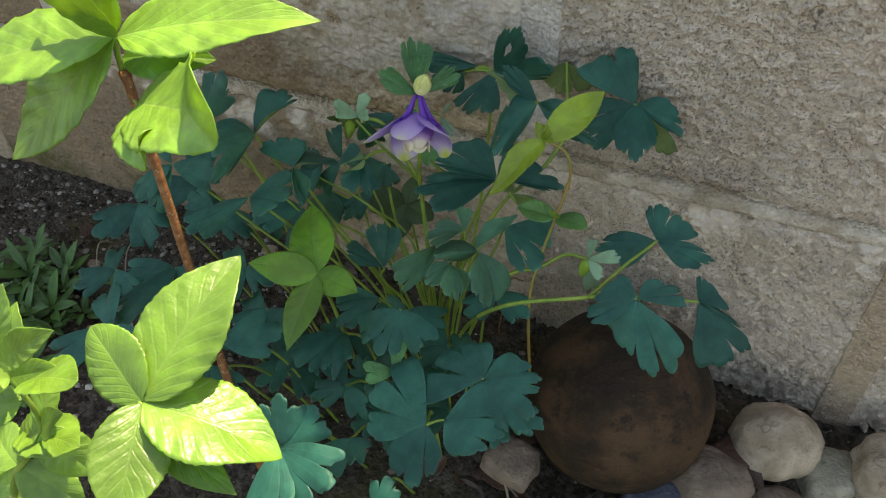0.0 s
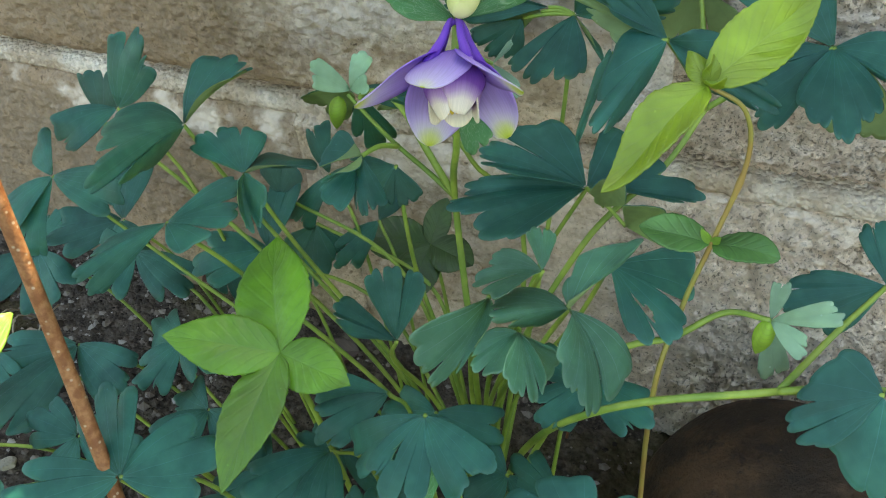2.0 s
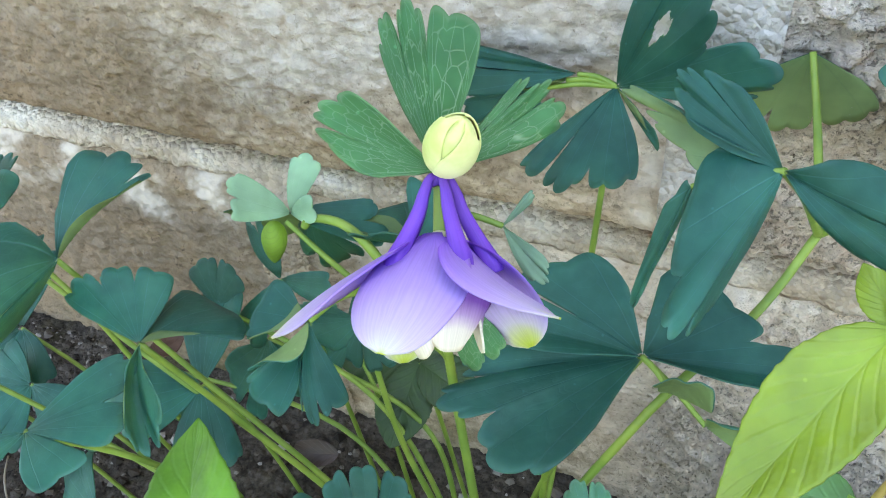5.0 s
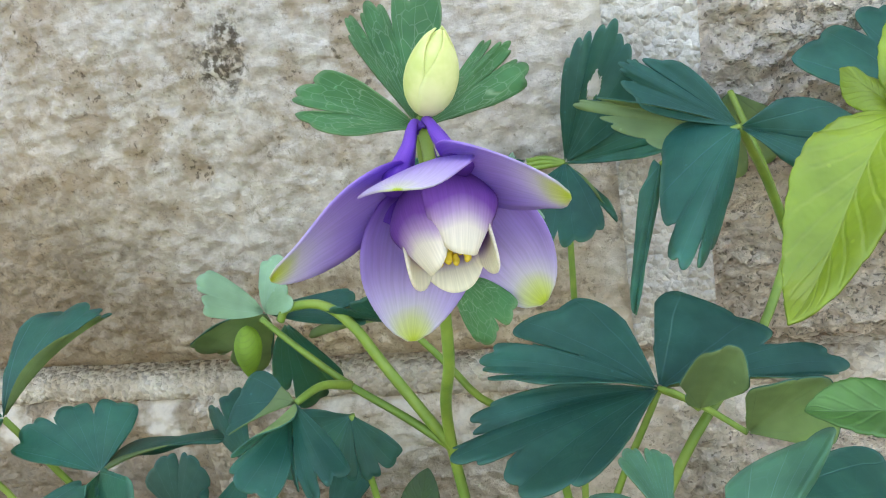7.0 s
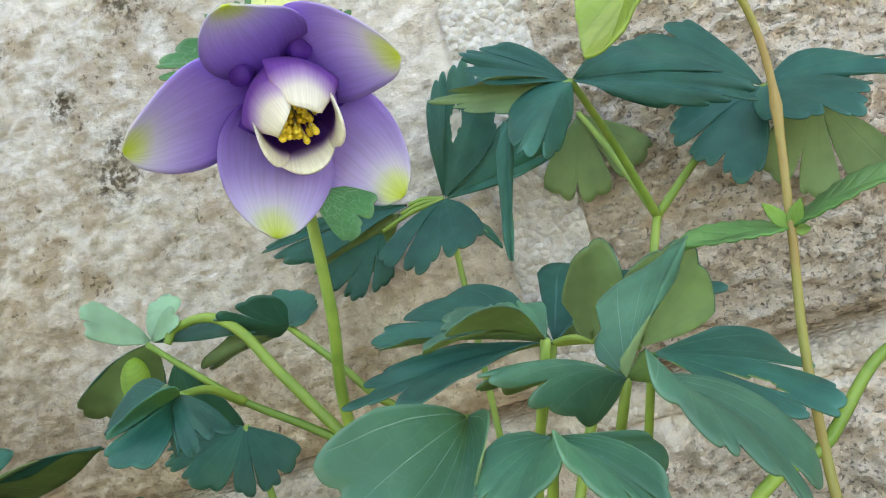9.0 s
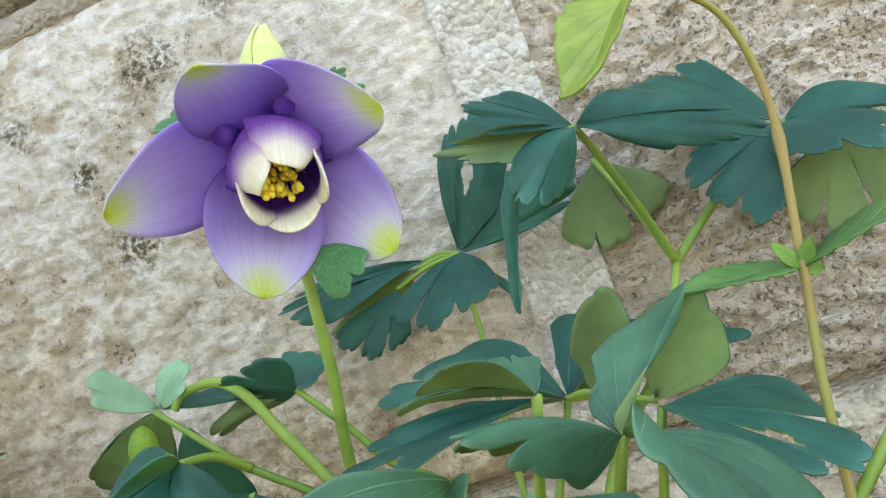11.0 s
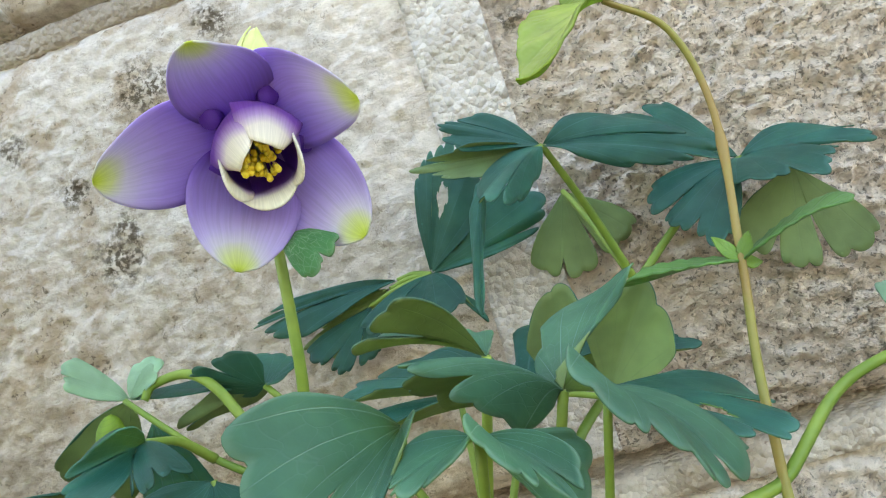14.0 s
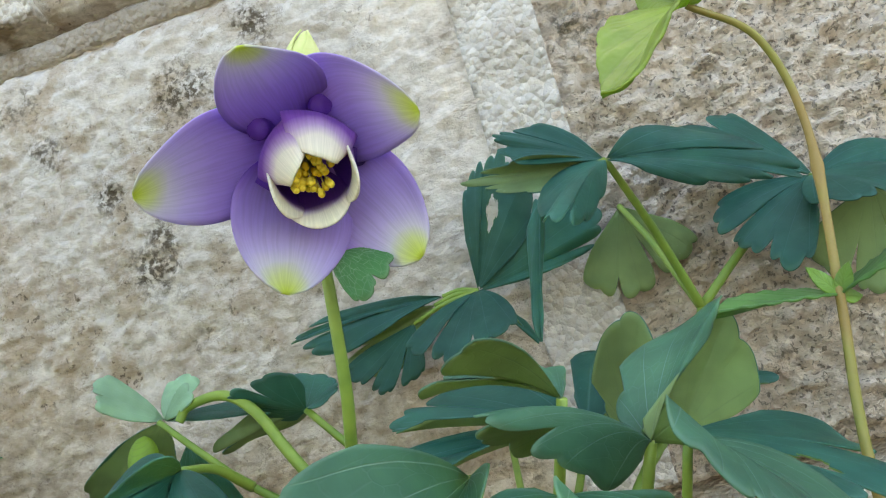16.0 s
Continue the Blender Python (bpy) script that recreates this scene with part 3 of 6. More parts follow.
def oval_leaf(name, base, tip, width, face, parent, droop=0.4, cup=-0.5, seed=0, mats=None, label="", blunt=0.0, wave=0.08, stalk=0.06, thick=0.0004, fold=0.25):
    """A pointed oval leaf with a folded midrib; teeth so fine that they only roughen the margin."""
    rng = random.Random(seed)
    nv, nu = 41, 21
    length = (Vector(tip) - Vector(base)).length
    t = np.linspace(0, 1, nv)
    peak = 0.42 + 0.1 * blunt
    w = np.where(t < peak, np.sin(np.clip(t / peak, 0, 1) * math.pi / 2) ** 0.6, np.cos(np.clip((t - peak) / (1 - peak), 0, 1) * math.pi / 2) ** (0.95 - 0.40 * blunt))
    w = np.clip(w + 0.03 * (1 - t), 0.012, None)
    w = w * np.where(t < stalk, 0.12 + 0.88 * t / max(stalk, 1e-3), 1.0)
    w = w * (1 + 0.018 * np.sin(t * 95 + rng.uniform(0, 6)))
    s = np.linspace(-1, 1, nu)
    W = width / length / 2
    U = w[:, None] * s[None, :] * W
    V = np.broadcast_to(t[:, None], U.shape)
    g = np.stack([U, V, np.zeros_like(U)], axis=-1)
    bent = bend(g, droop, cup, wave, seed)
    bent[..., 2] += fold * np.abs(U) - 0.018 * np.abs(np.sin(V * 22 - np.abs(s)[None, :] * 4)) * np.abs(s)[None, :] * w[:, None]
    uv = np.stack(np.broadcast_arrays(s[None, :], t[:, None]), axis=-1)
    me = sheet(name, set_on(bent, base, tip, face), uv, mats or [LIME_TOP, LIME_UNDER], thick)
    return link(name, me, parent, base, label)


def smooth_line(points, per=8):
    pts = [Vector(p) for p in points]
    pts = [pts[0] * 2 - pts[1]] + pts + [pts[-1] * 2 - pts[-2]]
    out = []
    for i in range(1, len(pts) - 2):
        a, b, c, d = pts[i - 1:i + 3]
        for j in range(per):
            t = j / per
            out.append(0.5 * ((2 * b) + (c - a) * t + (2 * a - 5 * b + 4 * c - d) * t * t + (3 * b - a - 3 * c + d) * t ** 3))
    out.append(pts[-2])
    return out


def tube(name, points, r0, r1, mat, parent, label="", sides=10, bulge=(), per=8):
    """A tapering round stalk along a smooth line; bulge: (place along 0..1, extra radius, spread)."""
    line = smooth_line(points, per)
    at = line[0]
    verts, faces, uvs = [], [], []
    side = None
    for i, p in enumerate(line):
        d = (line[min(i + 1, len(line) - 1)] - line[max(i - 1, 0)]).normalized()
        if side is None:
            side = d.orthogonal().normalized()
        side = (side - d * side.dot(d)).normalized()
        up = d.cross(side)
        f = i / (len(line) - 1)
        r = r0 + (r1 - r0) * f + sum(e * math.exp(-((f - c) / w) ** 2) for c, e, w in bulge)
        for k in range(sides):
            a = 2 * math.pi * k / sides
            verts.append(p - at + side * (r * math.cos(a)) + up * (r * math.sin(a)))
            uvs.append((2 * k / sides - 1, f))
    for i in range(len(line) - 1):
        for k in range(sides):
            a, b = i * sides + k, i * sides + (k + 1) % sides
            faces.append((a, b, b + sides, a + sides))
    n = len(line) - 1
    faces.append(tuple(reversed(range(sides))))
    faces.append(tuple(n * sides + k for k in range(sides)))
    me = mesh_of(name, verts, faces, [mat], uvs)
    return link(name, me, parent, at, label)


# ---- ground ----
def ground_height(x, y):
    t = min(1.0, max(0.0, (x - 0.03) / 0.15))
    h = 0.008 + 0.026 * (1 - t * t * (3 - 2 * t))
    near = math.exp(-((x - 0.1) / 1.0) ** 2 - ((y + 0.2) / 1.0) ** 2)
    return h + near * (0.012 * noise.noise((x * 14, y * 14, 0.3)) + 0.005 * noise.noise((x * 55, y * 55, 1.0)) + 0.003 * noise.noise((x * 150, y * 150, 2.0)))


def build_ground():
    fine_x, fine_y = np.arange(-0.9, 0.7001, 0.006), np.arange(-0.75, 0.0601, 0.006)
    xs = np.concatenate([[-400, -60, -12, -4, -2, -1.3], fine_x, [0.9, 1.3, 2, 4, 12, 60, 400]])
    ys = np.concatenate([[-400, -60, -12, -4, -2, -1.1], fine_y, [0.3, 0.8, 2, 4, 12, 60, 400]])
    verts = [(x, y, ground_height(x, y)) for y in ys for x in xs]
    c = len(xs)
    faces = [(j * c + i, j * c + i + 1, (j + 1) * c + i + 1, (j + 1) * c + i) for j in range(len(ys) - 1) for i in range(c - 1)]
    ob = link("ground", mesh_of("ground", verts, faces, [SOIL]))
    tagged(ob, "dark crumbly garden soil sloping down beside the wall", "soil", kind="structure")


build_ground()

# ---- wall ----
WALL_JOINT_X, BLOCK_LONG, COURSE, JOINT = 0.082, 0.40, 0.20, 0.015


def block_mesh(name, x0, x1, z0, z1, fine, seed):
    """A rough cast block: a pitted, bulging face with worn edges; plain sides."""
    nx, nz = (max(2, int((x1 - x0) / 0.0011)), max(2, int((z1 - z0) / 0.0011))) if fine else (20, 12)
    xs, zs = np.linspace(x0, x1, nx + 1), np.linspace(z0, z1, nz + 1)
    cx, cz = (x0 + x1) / 2, (z0 + z1) / 2
    verts = []
    for z in zs:
        for x in xs:
            e = min(x - x0, x1 - x, z - z0, z1 - z)
            side = min(x - x0, x1 - x)
            worn = 0.006 * math.exp(-e / (0.004 + 0.002 * noise.noise((x * 60, z * 60, seed)))) * (1.0 if side > e + 1e-6 else 0.05)
            p = 0.0
            if fine:
                n1 = noise.noise((x * 95, z * 140, seed + 0.5))
                n2 = noise.noise((x * 210, z * 290, seed + 3.5))
                n3 = noise.noise((x * 18, z * 18, seed + 7.0))
                n4 = noise.noise((x * 400, z * 520, seed + 9.0))
                p = 0.0020 * n1 + 0.0036 * n2 + 0.0016 * n3 + 0.0016 * n4 - 0.0022 * max(0.0, -n1 - 0.35)
                # crumbs of coarse sand, wider than tall, with crevices between them
                d = noise.voronoi((x * 235 + 0.5 * n2, z * 380 + 0.6 * n1, seed))[0]
                crumb = 0.0034 * (0.45 - d[0]) - 0.0022 * max(0.0, 1 - (d[1] - d[0]) / 0.22)
                p += 0.62 * crumb if x > 0.07 else -0.66 * p + 0.24 * crumb
                p *= 0.25 + 0.75 * min(1.0, side / 0.010)
            verts.append((x - cx, worn - p, z - cz))
    c = nx + 1
    faces = [(j * c + i, j * c + i + 1, (j + 1) * c + i + 1, (j + 1) * c + i) for j in range(nz) for i in range(nx)]
    rim = list(range(c)) + [j * c + nx for j in range(1, nz + 1)] + [nz * c + i for i in range(nx - 1, -1, -1)] + [j * c for j in range(nz - 1, 0, -1)]
    n = len(verts)
    for a in rim:
        x, y, z = verts[a]
        verts.append((x, 0.19, z))
    m = len(rim)
    for k in range(m):
        faces.append((rim[(k + 1) % m], rim[k], n + k, n + (k + 1) % m))
    faces.append(tuple(n + k for k in range(m)))
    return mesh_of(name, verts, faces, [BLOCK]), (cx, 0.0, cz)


def build_wall():
    wall = thing("wall_north", (0, 0, 0), "low garden wall of rough weathered concrete blocks with pale mortar", "wall", kind="structure")
    x_lo, x_hi = -2.4, 2.4
    # mortar core, set back behind the faces
    verts, faces = [], []
    nx = 900
    xs, zs = np.linspace(-0.62, 0.58, nx + 1), np.linspace(-0.10, 0.54, 257)
    for z in zs:
        for x in xs:
            q = (z % COURSE - (COURSE - JOINT)) / JOINT          # 0 at the foot of a bed joint, 1 at its top
            deep = 0.0035 + 0.020 * max(0.0, min(1.0, (q - 0.62) / 0.25)) if q > -0.2 else 0.0030
            upright = (x - WALL_JOINT_X - (0.0 if int(z // COURSE) % 2 else BLOCK_LONG / 2 + 0.04)) % BLOCK_LONG
            if q <= -0.1 and 0.005 < upright < BLOCK_LONG - JOINT - 0.005:
                deep = 0.020
            elif q <= -0.1:
                deep = -0.0016 + 0.0016 * noise.noise((x * 30, z * 22, 3.0))
            verts.append((x, deep + 0.0022 * noise.noise((x * 70, z * 70, 5)) + 0.0012 * noise.noise((x * 240, z * 240, 9)), z))
    c = nx + 1
    for j in range(len(zs) - 1):
        for i in range(nx):
            faces.append((j * c + i, j * c + i + 1, (j + 1) * c + i + 1, (j + 1) * c + i))
    b = len(verts)
    for x, y, z in ((x_lo, 0.028, -0.19), (x_hi, 0.028, -0.19), (x_hi, 0.185, -0.19), (x_lo, 0.185, -0.19), (x_lo, 0.028, 0.535), (x_hi, 0.028, 0.535), (x_hi, 0.185, 0.535), (x_lo, 0.185, 0.535)):
        verts.append((x, y, z))
    faces += [(b, b + 1, b + 5, b + 4), (b + 1, b + 2, b + 6, b + 5), (b + 2, b + 3, b + 7, b + 6), (b + 3, b, b + 4, b + 7), (b + 4, b + 5, b + 6, b + 7)]
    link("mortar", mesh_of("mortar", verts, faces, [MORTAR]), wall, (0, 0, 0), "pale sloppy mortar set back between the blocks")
    for k in range(3):
        z0 = COURSE * k
        shift = 0.0 if k % 2 else BLOCK_LONG / 2 + 0.04
        i = -6
        while True:
            x0 = WALL_JOINT_X + shift + i * BLOCK_LONG
            x1 = x0 + BLOCK_LONG - JOINT
            i += 1
            if x0 > x_hi:
                break
            if x1 < x_lo:
                continue
            fine = x1 > -0.55 and x0 < 0.45
            me, at = block_mesh("block", x0, x1, z0, min(0.550, z0 + COURSE - JOINT), fine, k * 10 + i)
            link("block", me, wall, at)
    return wall


build_wall()

# ---- rusty ball and stones ----
def build_ball():
    bm = bmesh.new()
    bmesh.ops.create_uvsphere(bm, u_segments=96, v_segments=64, radius=0.063)
    for v in bm.verts:
        p = v.co.normalized()
        s = 1 + 0.018 * noise.noise(p * 2.2) + 0.004 * noise.noise(p * 14)
        ring = 0.0009 * math.exp(-((p.z + 0.34) / 0.018) ** 2)
        v.co = v.co * s + p * ring
    me = bpy.data.meshes.new("ball")
    bm.to_mesh(me)
    bm.free()
    me.materials.append(RUST)
    me.polygons.foreach_set("use_smooth", [True] * len(me.polygons))
    ob = link("ball", me, None, (0.168, -0.083, 0.072))
    tagged(ob, "weathered brown rusty ball resting on stones by the wall", "ball")


build_ball()


def stone(name, at, size, turn, mat, label, seed, blocky=0.0):
    bm = bmesh.new()
    bmesh.ops.create_icosphere(bm, subdivisions=4, radius=1.0)
    for v in bm.verts:
        p = v.co.normalized()
        if blocky:
            q = max(abs(p.x), abs(p.y), abs(p.z))
            p = p.lerp(p / q * 0.82, blocky)
        s = 1 + 0.16 * noise.noise(p * 1.4 + Vector((seed, 0, 0))) + 0.04 * noise.noise(p * 5 + Vector((0, seed, 0)))
        v.co = Vector((p.x * size[0], p.y * size[1], p.z * size[2])) * s / 2
    me = bpy.data.meshes.new(name)
    bm.to_mesh(me)
    bm.free()
    me.materials.append(mat)
    me.polygons.foreach_set("use_smooth", [True] * len(me.polygons))
    ob = link(name, me, None, at)
    ob.rotation_euler = [radians(a) for a in turn]
    return tagged(ob, label, "stone", "stones by the wall")


stone("stone", (0.276, -0.0518, 0.0318), (0.064, 0.052, 0.056), (0, 10, 15), STONE_TAN, "rounded tan stone with dark cracks against the wall", 1)
stone("stone", (0.239, -0.0952, 0.0269), (0.060, 0.044, 0.038), (0, 5, 20), STONE_GREY, "rounded grey-brown stone beside the rusty ball", 2)
stone("stone", (0.2064, -0.1203, 0.0212), (0.044, 0.034, 0.030), (0, 0, -15), STONE_BLUE, "small angular slate-blue stone below the ball", 3, 0.5)
stone("stone", (0.2855, -0.0921, 0.011), (0.044, 0.036, 0.024), (0, 0, 30), STONE_GREY, "flat brownish stone among the stones", 4)
stone("stone", (0.2601, -0.1227, 0.0086), (0.050, 0.034, 0.024), (0, 0, 5), STONE_GREY, "flat grey stone low among the stones", 5)
stone("stone", (0.1118, -0.1436, 0.0493), (0.042, 0.034, 0.026), (5, 10, -10), STONE_GREY, "blocky grey stone under the columbine leaves", 6, 0.7)
stone("stone", (0.1662, -0.1542, 0.0174), (0.050, 0.030, 0.022), (0, 5, 10), STONE_GREY, "long grey stone in front of the ball", 7)
stone("stone", (0.1244, -0.174, 0.0279), (0.040, 0.030, 0.024), (0, 0, 40), STONE_RED, "dull reddish stone lying on the soil", 8)
stone("stone", (0.3182, -0.05, 0.0076), (0.050, 0.044, 0.036), (0, 0, 20), STONE_WHITE, "whitish mossy stone at the foot of the wall", 9, 0.4)
stone("stone", (0.2539, -0.0676, 0.0209), (0.040, 0.036, 0.030), (0, 20, 60), STONE_RED, "dark reddish stone wedged between the others", 10, 0.3)
stone("stone", (0.3572, -0.0407, 0.023), (0.060, 0.050, 0.060), (0, 0, 20), STONE_TAN, "pale tan stone at the foot of the wall", 11, 0.4)

# ---- columbine ----
UP, OUT, FRONT = (0, -0.35, 1), (0, -1, 0.5), (0, -1, 0.1)
CROWN = (0.040, -0.092, 0.030)
columbine = thing("columbine", CROWN, "blue-green columbine with one nodding violet and cream flower", "flowering plant")


def leaf(joint, via, leaflets, r0=0.0010, r1=0.0007, seed=0, plant=None, crown=None, stalk_name="leaf_stalk", low=False, grow=1.0):
    """One compound leaf: a stalk from the crown through via to the joint, and its leaflets."""
    if low:
        foot = Vector(CROWN).lerp(Vector(joint), 0.6)
        crown, via = (foot.x, foot.y, ground_height(foot.x, foot.y) - 0.004), [tuple((foot + Vector(joint)) / 2)]
    points = [crown or CROWN, *via, joint]
    st = tube(stalk_name, points, r0, r1, STALK, plant or columbine)
    for i, (tip, width, face, opt) in enumerate(leaflets):
        opt = dict(opt)
        base = opt.pop("base", joint)
        tip, width = tuple(Vector(base).lerp(Vector(tip), grow)), width * grow
        fan_leaflet("leaflet", base, tip, width, face, st, seed=seed * 10 + i, **opt)
    return st


def lobed_leaflet(parent, base, tip, left, right, arch=0.1, lobes=3, cut=0.22, seed=0, mats=None, top=UP, hole=None, label=""):
    """A columbine leaflet hung between its joint, the end of its middle lobe and the ends of its two outer lobes:
    a wedge that opens into lobes parted by narrow cuts, every lobe ending in rounded scallops."""
    rng = random.Random(seed)
    B, T, L, R = (np.array(p, dtype=float) for p in (base, tip, left, right))
    if np.cross(R - L, T - B) @ np.array(top) < 0:
        L, R = R, L
    na, nr = (97, 11) if hole is None else (141, 44)
    s = np.linspace(-1, 1, na)
    lobe_at = {3: (-0.68, 0.0, 0.68), 2: (-0.46, 0.46), 1: (0.0,)}[lobes]
    span = {3: 0.36, 2: 0.50, 1: 0.95}[lobes]
    rad = np.full(na, 0.50)
    for c in lobe_at:
        c += rng.uniform(-0.05, 0.05)
        reach = rng.uniform(0.94, 1.04)
        ends = (-0.62, 0.0, 0.62) if rng.random() < 0.65 else (-0.42, 0.42)
        x = (s - c) / span
        # the lobe's own outline, then its scallops
        rad = np.maximum(rad, reach * 0.90 * np.clip(1 - np.abs(x) ** 3.2, 0, 1) ** 0.5)
        for e in ends:
            w = (0.36 if len(ends) == 3 else 0.52) * rng.uniform(0.9, 1.15)
            y = (x - e - rng.uniform(-0.05, 0.05)) / w
            far = reach * (1.0 - 0.10 * e * e) * rng.uniform(0.97, 1.02)
            rad = np.maximum(rad, far * (0.88 + 0.12 * np.clip(1 - y * y, 0, 1) ** 0.5) * (np.abs(y) < 1))
    for c in {3: (-0.34, 0.34), 2: (0.0,), 1: ()}[lobes]:
        c += rng.uniform(-0.04, 0.04)
        deep = cut * rng.uniform(0.75, 1.2)
        rad = rad * (1 - deep * np.exp(-(np.abs(s - c) / 0.042) ** 1.2))
    rad = rad * (1 - 0.40 * np.clip((np.abs(s) - 0.86) / 0.14, 0, 1) ** 2)
    # the line of lobe ends: a parabola through left, tip and right
    k = 0.84 if lobes == 3 else 0.72
    q = s[:, None] / k
    line = L * (q * (q - 1) / 2) + T * (1 - q * q) + R * (q * (q + 1) / 2)
    out = (line - B) * rad[:, None]
    rho = np.linspace(0.02, 1, nr) ** 0.85
    nor = np.cross(R - L, T - B)
    nor /= np.linalg.norm(nor)
    size = np.linalg.norm(T - B)
    g = rho[:, None, None] * out[None, :, :]
    p1, p2 = rng.uniform(0, 6.3), rng.uniform(0, 6.3)
    reach_at = np.minimum(1.0, rho[:, None] * rad[None, :])
    lift = arch * 2.2 * reach_at * (1 - 0.9 * reach_at)
    ripple = 0.020 * np.sin(6.5 * s[None, :] + p1) * rho[:, None] ** 2 + 0.010 * np.sin(13 * s[None, :] + 3 * rho[:, None] + p2) * rho[:, None] ** 3
    ribs = 0.0015 * np.cos(s[None, :] * math.pi * 3.0) * rho[:, None] ** 1.5 * (lobes == 3)
    g = g + nor * (size * (lift + ripple + ribs))[..., None]
    uv = np.stack(np.broadcast_arrays(s[None, :], rho[:, None]), axis=-1)
    gone = None
    if hole is not None:
        hs, hr, ws, wr = hole
        ang = np.arctan2((rho[:-1, None] - hr) / wr, (s[None, :-1] - hs) / ws)
        far = np.hypot((s[None, :-1] - hs) / ws, (rho[:-1, None] - hr) / wr)
        gone = far < 1 + 0.22 * np.sin(3 * ang + seed) + 0.12 * np.sin(7 * ang)
    me = sheet("leaflet", g, uv, mats or [LEAF_TOP, LEAF_UNDER], gone=gone)
    return link("leaflet", me, parent, base, label)


def broad_leaf(joint, route, leaflets, seed=0, mats=None, r1=0.0008):
    """One compound leaf: its stalk by way of route, and its leaflets (tip, left, right, choices)."""
    if route == "low":
        foot = Vector(CROWN).lerp(Vector(joint), 0.55)
        points = [(foot.x, foot.y, ground_height(foot.x, foot.y) - 0.004), tuple((foot + Vector(joint)) / 2), joint]
    elif route is None:
        points = [tuple(Vector(joint) - Vector((0, 0, 0.006))), tuple(Vector(joint) - Vector((0, 0, 0.003))), joint]
    elif isinstance(route, list):
        points = [CROWN, *route, joint]
    else:
        half = (Vector(route) + Vector(joint)) / 2 + Vector((0, 0, 0.002))
        points = [route, tuple(half), joint]
    st = tube("leaf_stalk", points, 0.0012, r1, STALK, columbine)
    for i, (tip, left, right, choice) in enumerate(leaflets):
        choice = dict(choice)
        at = choice.pop("base", joint)
        if at is not joint:
            tube("leaf_stalk", [joint, tuple((Vector(joint) + Vector(at)) / 2 + Vector((0, 0, 0.001))), at], r1, r1 * 0.8, STALK, st)
        lobed_leaflet(st, at, tip, left, right, seed=seed * 10 + i, **{"mats": mats, **choice})
    return st


VEINED = [LEAF_VEINED, LEAF_UNDER]
BACK = (0, 1, 0.2)


FORK_R, FORK_B, FORK_K, FORK = (0.1038, -0.0300, 0.2460), (0.1455, -0.1180, 0.2096), (0.0005, -0.0699, 0.2346), (0.0236, -0.0726, 0.2185)
tube("leaf_stalk", [CROWN, (0.046, -0.084, 0.130), (0.072, -0.070, 0.205), (0.094, -0.044, 0.228), FORK_R], 0.0013, 0.0011, STALK, columbine)
tube("leaf_stalk", [CROWN, (0.064, -0.112, 0.130), (0.098, -0.128, 0.192), FORK_B], 0.0015, 0.0012, STALK, columbine)
broad_leaf((0.0915, -0.0537, 0.2826), FORK_R, [
    ((0.0761, -0.0902, 0.2646), (0.0745, -0.0498, 0.2791), (0.0876, -0.0682, 0.2699), dict(arch=0.10, cut=0.12)),
    ((0.0675, -0.0673, 0.2461), (0.0693, -0.0603, 0.2641), (0.0727, -0.0619, 0.2630), dict(arch=0.05, lobes=1, base=(0.0754, -0.0571, 0.2774))),
    ((0.0571, -0.0443, 0.2898), (0.0735, -0.0520, 0.2894), (0.0734, -0.0542, 0.2807), dict(arch=0.06, top=BACK, cut=0.2)),
    ((0.0682, -0.0462, 0.2978), (0.0715, -0.0506, 0.2889), (0.0802, -0.0471, 0.2959), dict(arch=0.06, cut=0.12)),
    ((0.1294, -0.0580, 0.2663), (0.1110, -0.0517, 0.2836), (0.1119, -0.0588, 0.2672), dict(arch=0.15, cut=0.08)),
], seed=1)
broad_leaf((0.0933, -0.0053, 0.2787), FORK_R, [
    ((0.0923, -0.0031, 0.2526), (0.0782, -0.0030, 0.2606), (0.1112, -0.0030, 0.2616), dict(arch=0.05, top=BACK)),
], seed=2)
broad_leaf((0.1397, -0.0204, 0.2699), FORK_R, [
    ((0.1140, -0.0355, 0.2548), (0.1140, -0.0229, 0.2674), (0.1262, -0.0433, 0.2470), dict(arch=0.12)),
    ((0.1500, -0.0549, 0.2554), (0.1325, -0.0454, 0.2594), (0.1592, -0.0402, 0.2616), dict(arch=0.10, cut=0.12)),
    ((0.1722, -0.0305, 0.2618), (0.1609, -0.0169, 0.2728), (0.1576, -0.0287, 0.2633), dict(arch=0.14, cut=0.2)),
    ((0.1258, -0.0030, 0.2950), (0.1053, -0.0248, 0.2895), (0.1343, -0.0030, 0.2862), dict(arch=0.08)),
    ((0.1461, -0.0188, 0.2364), (0.1324, -0.0195, 0.2509), (0.1662, -0.0189, 0.2400), dict(arch=0.04, top=BACK, cut=0.4, base=(0.1517, -0.0201, 0.2642))),
], seed=3)
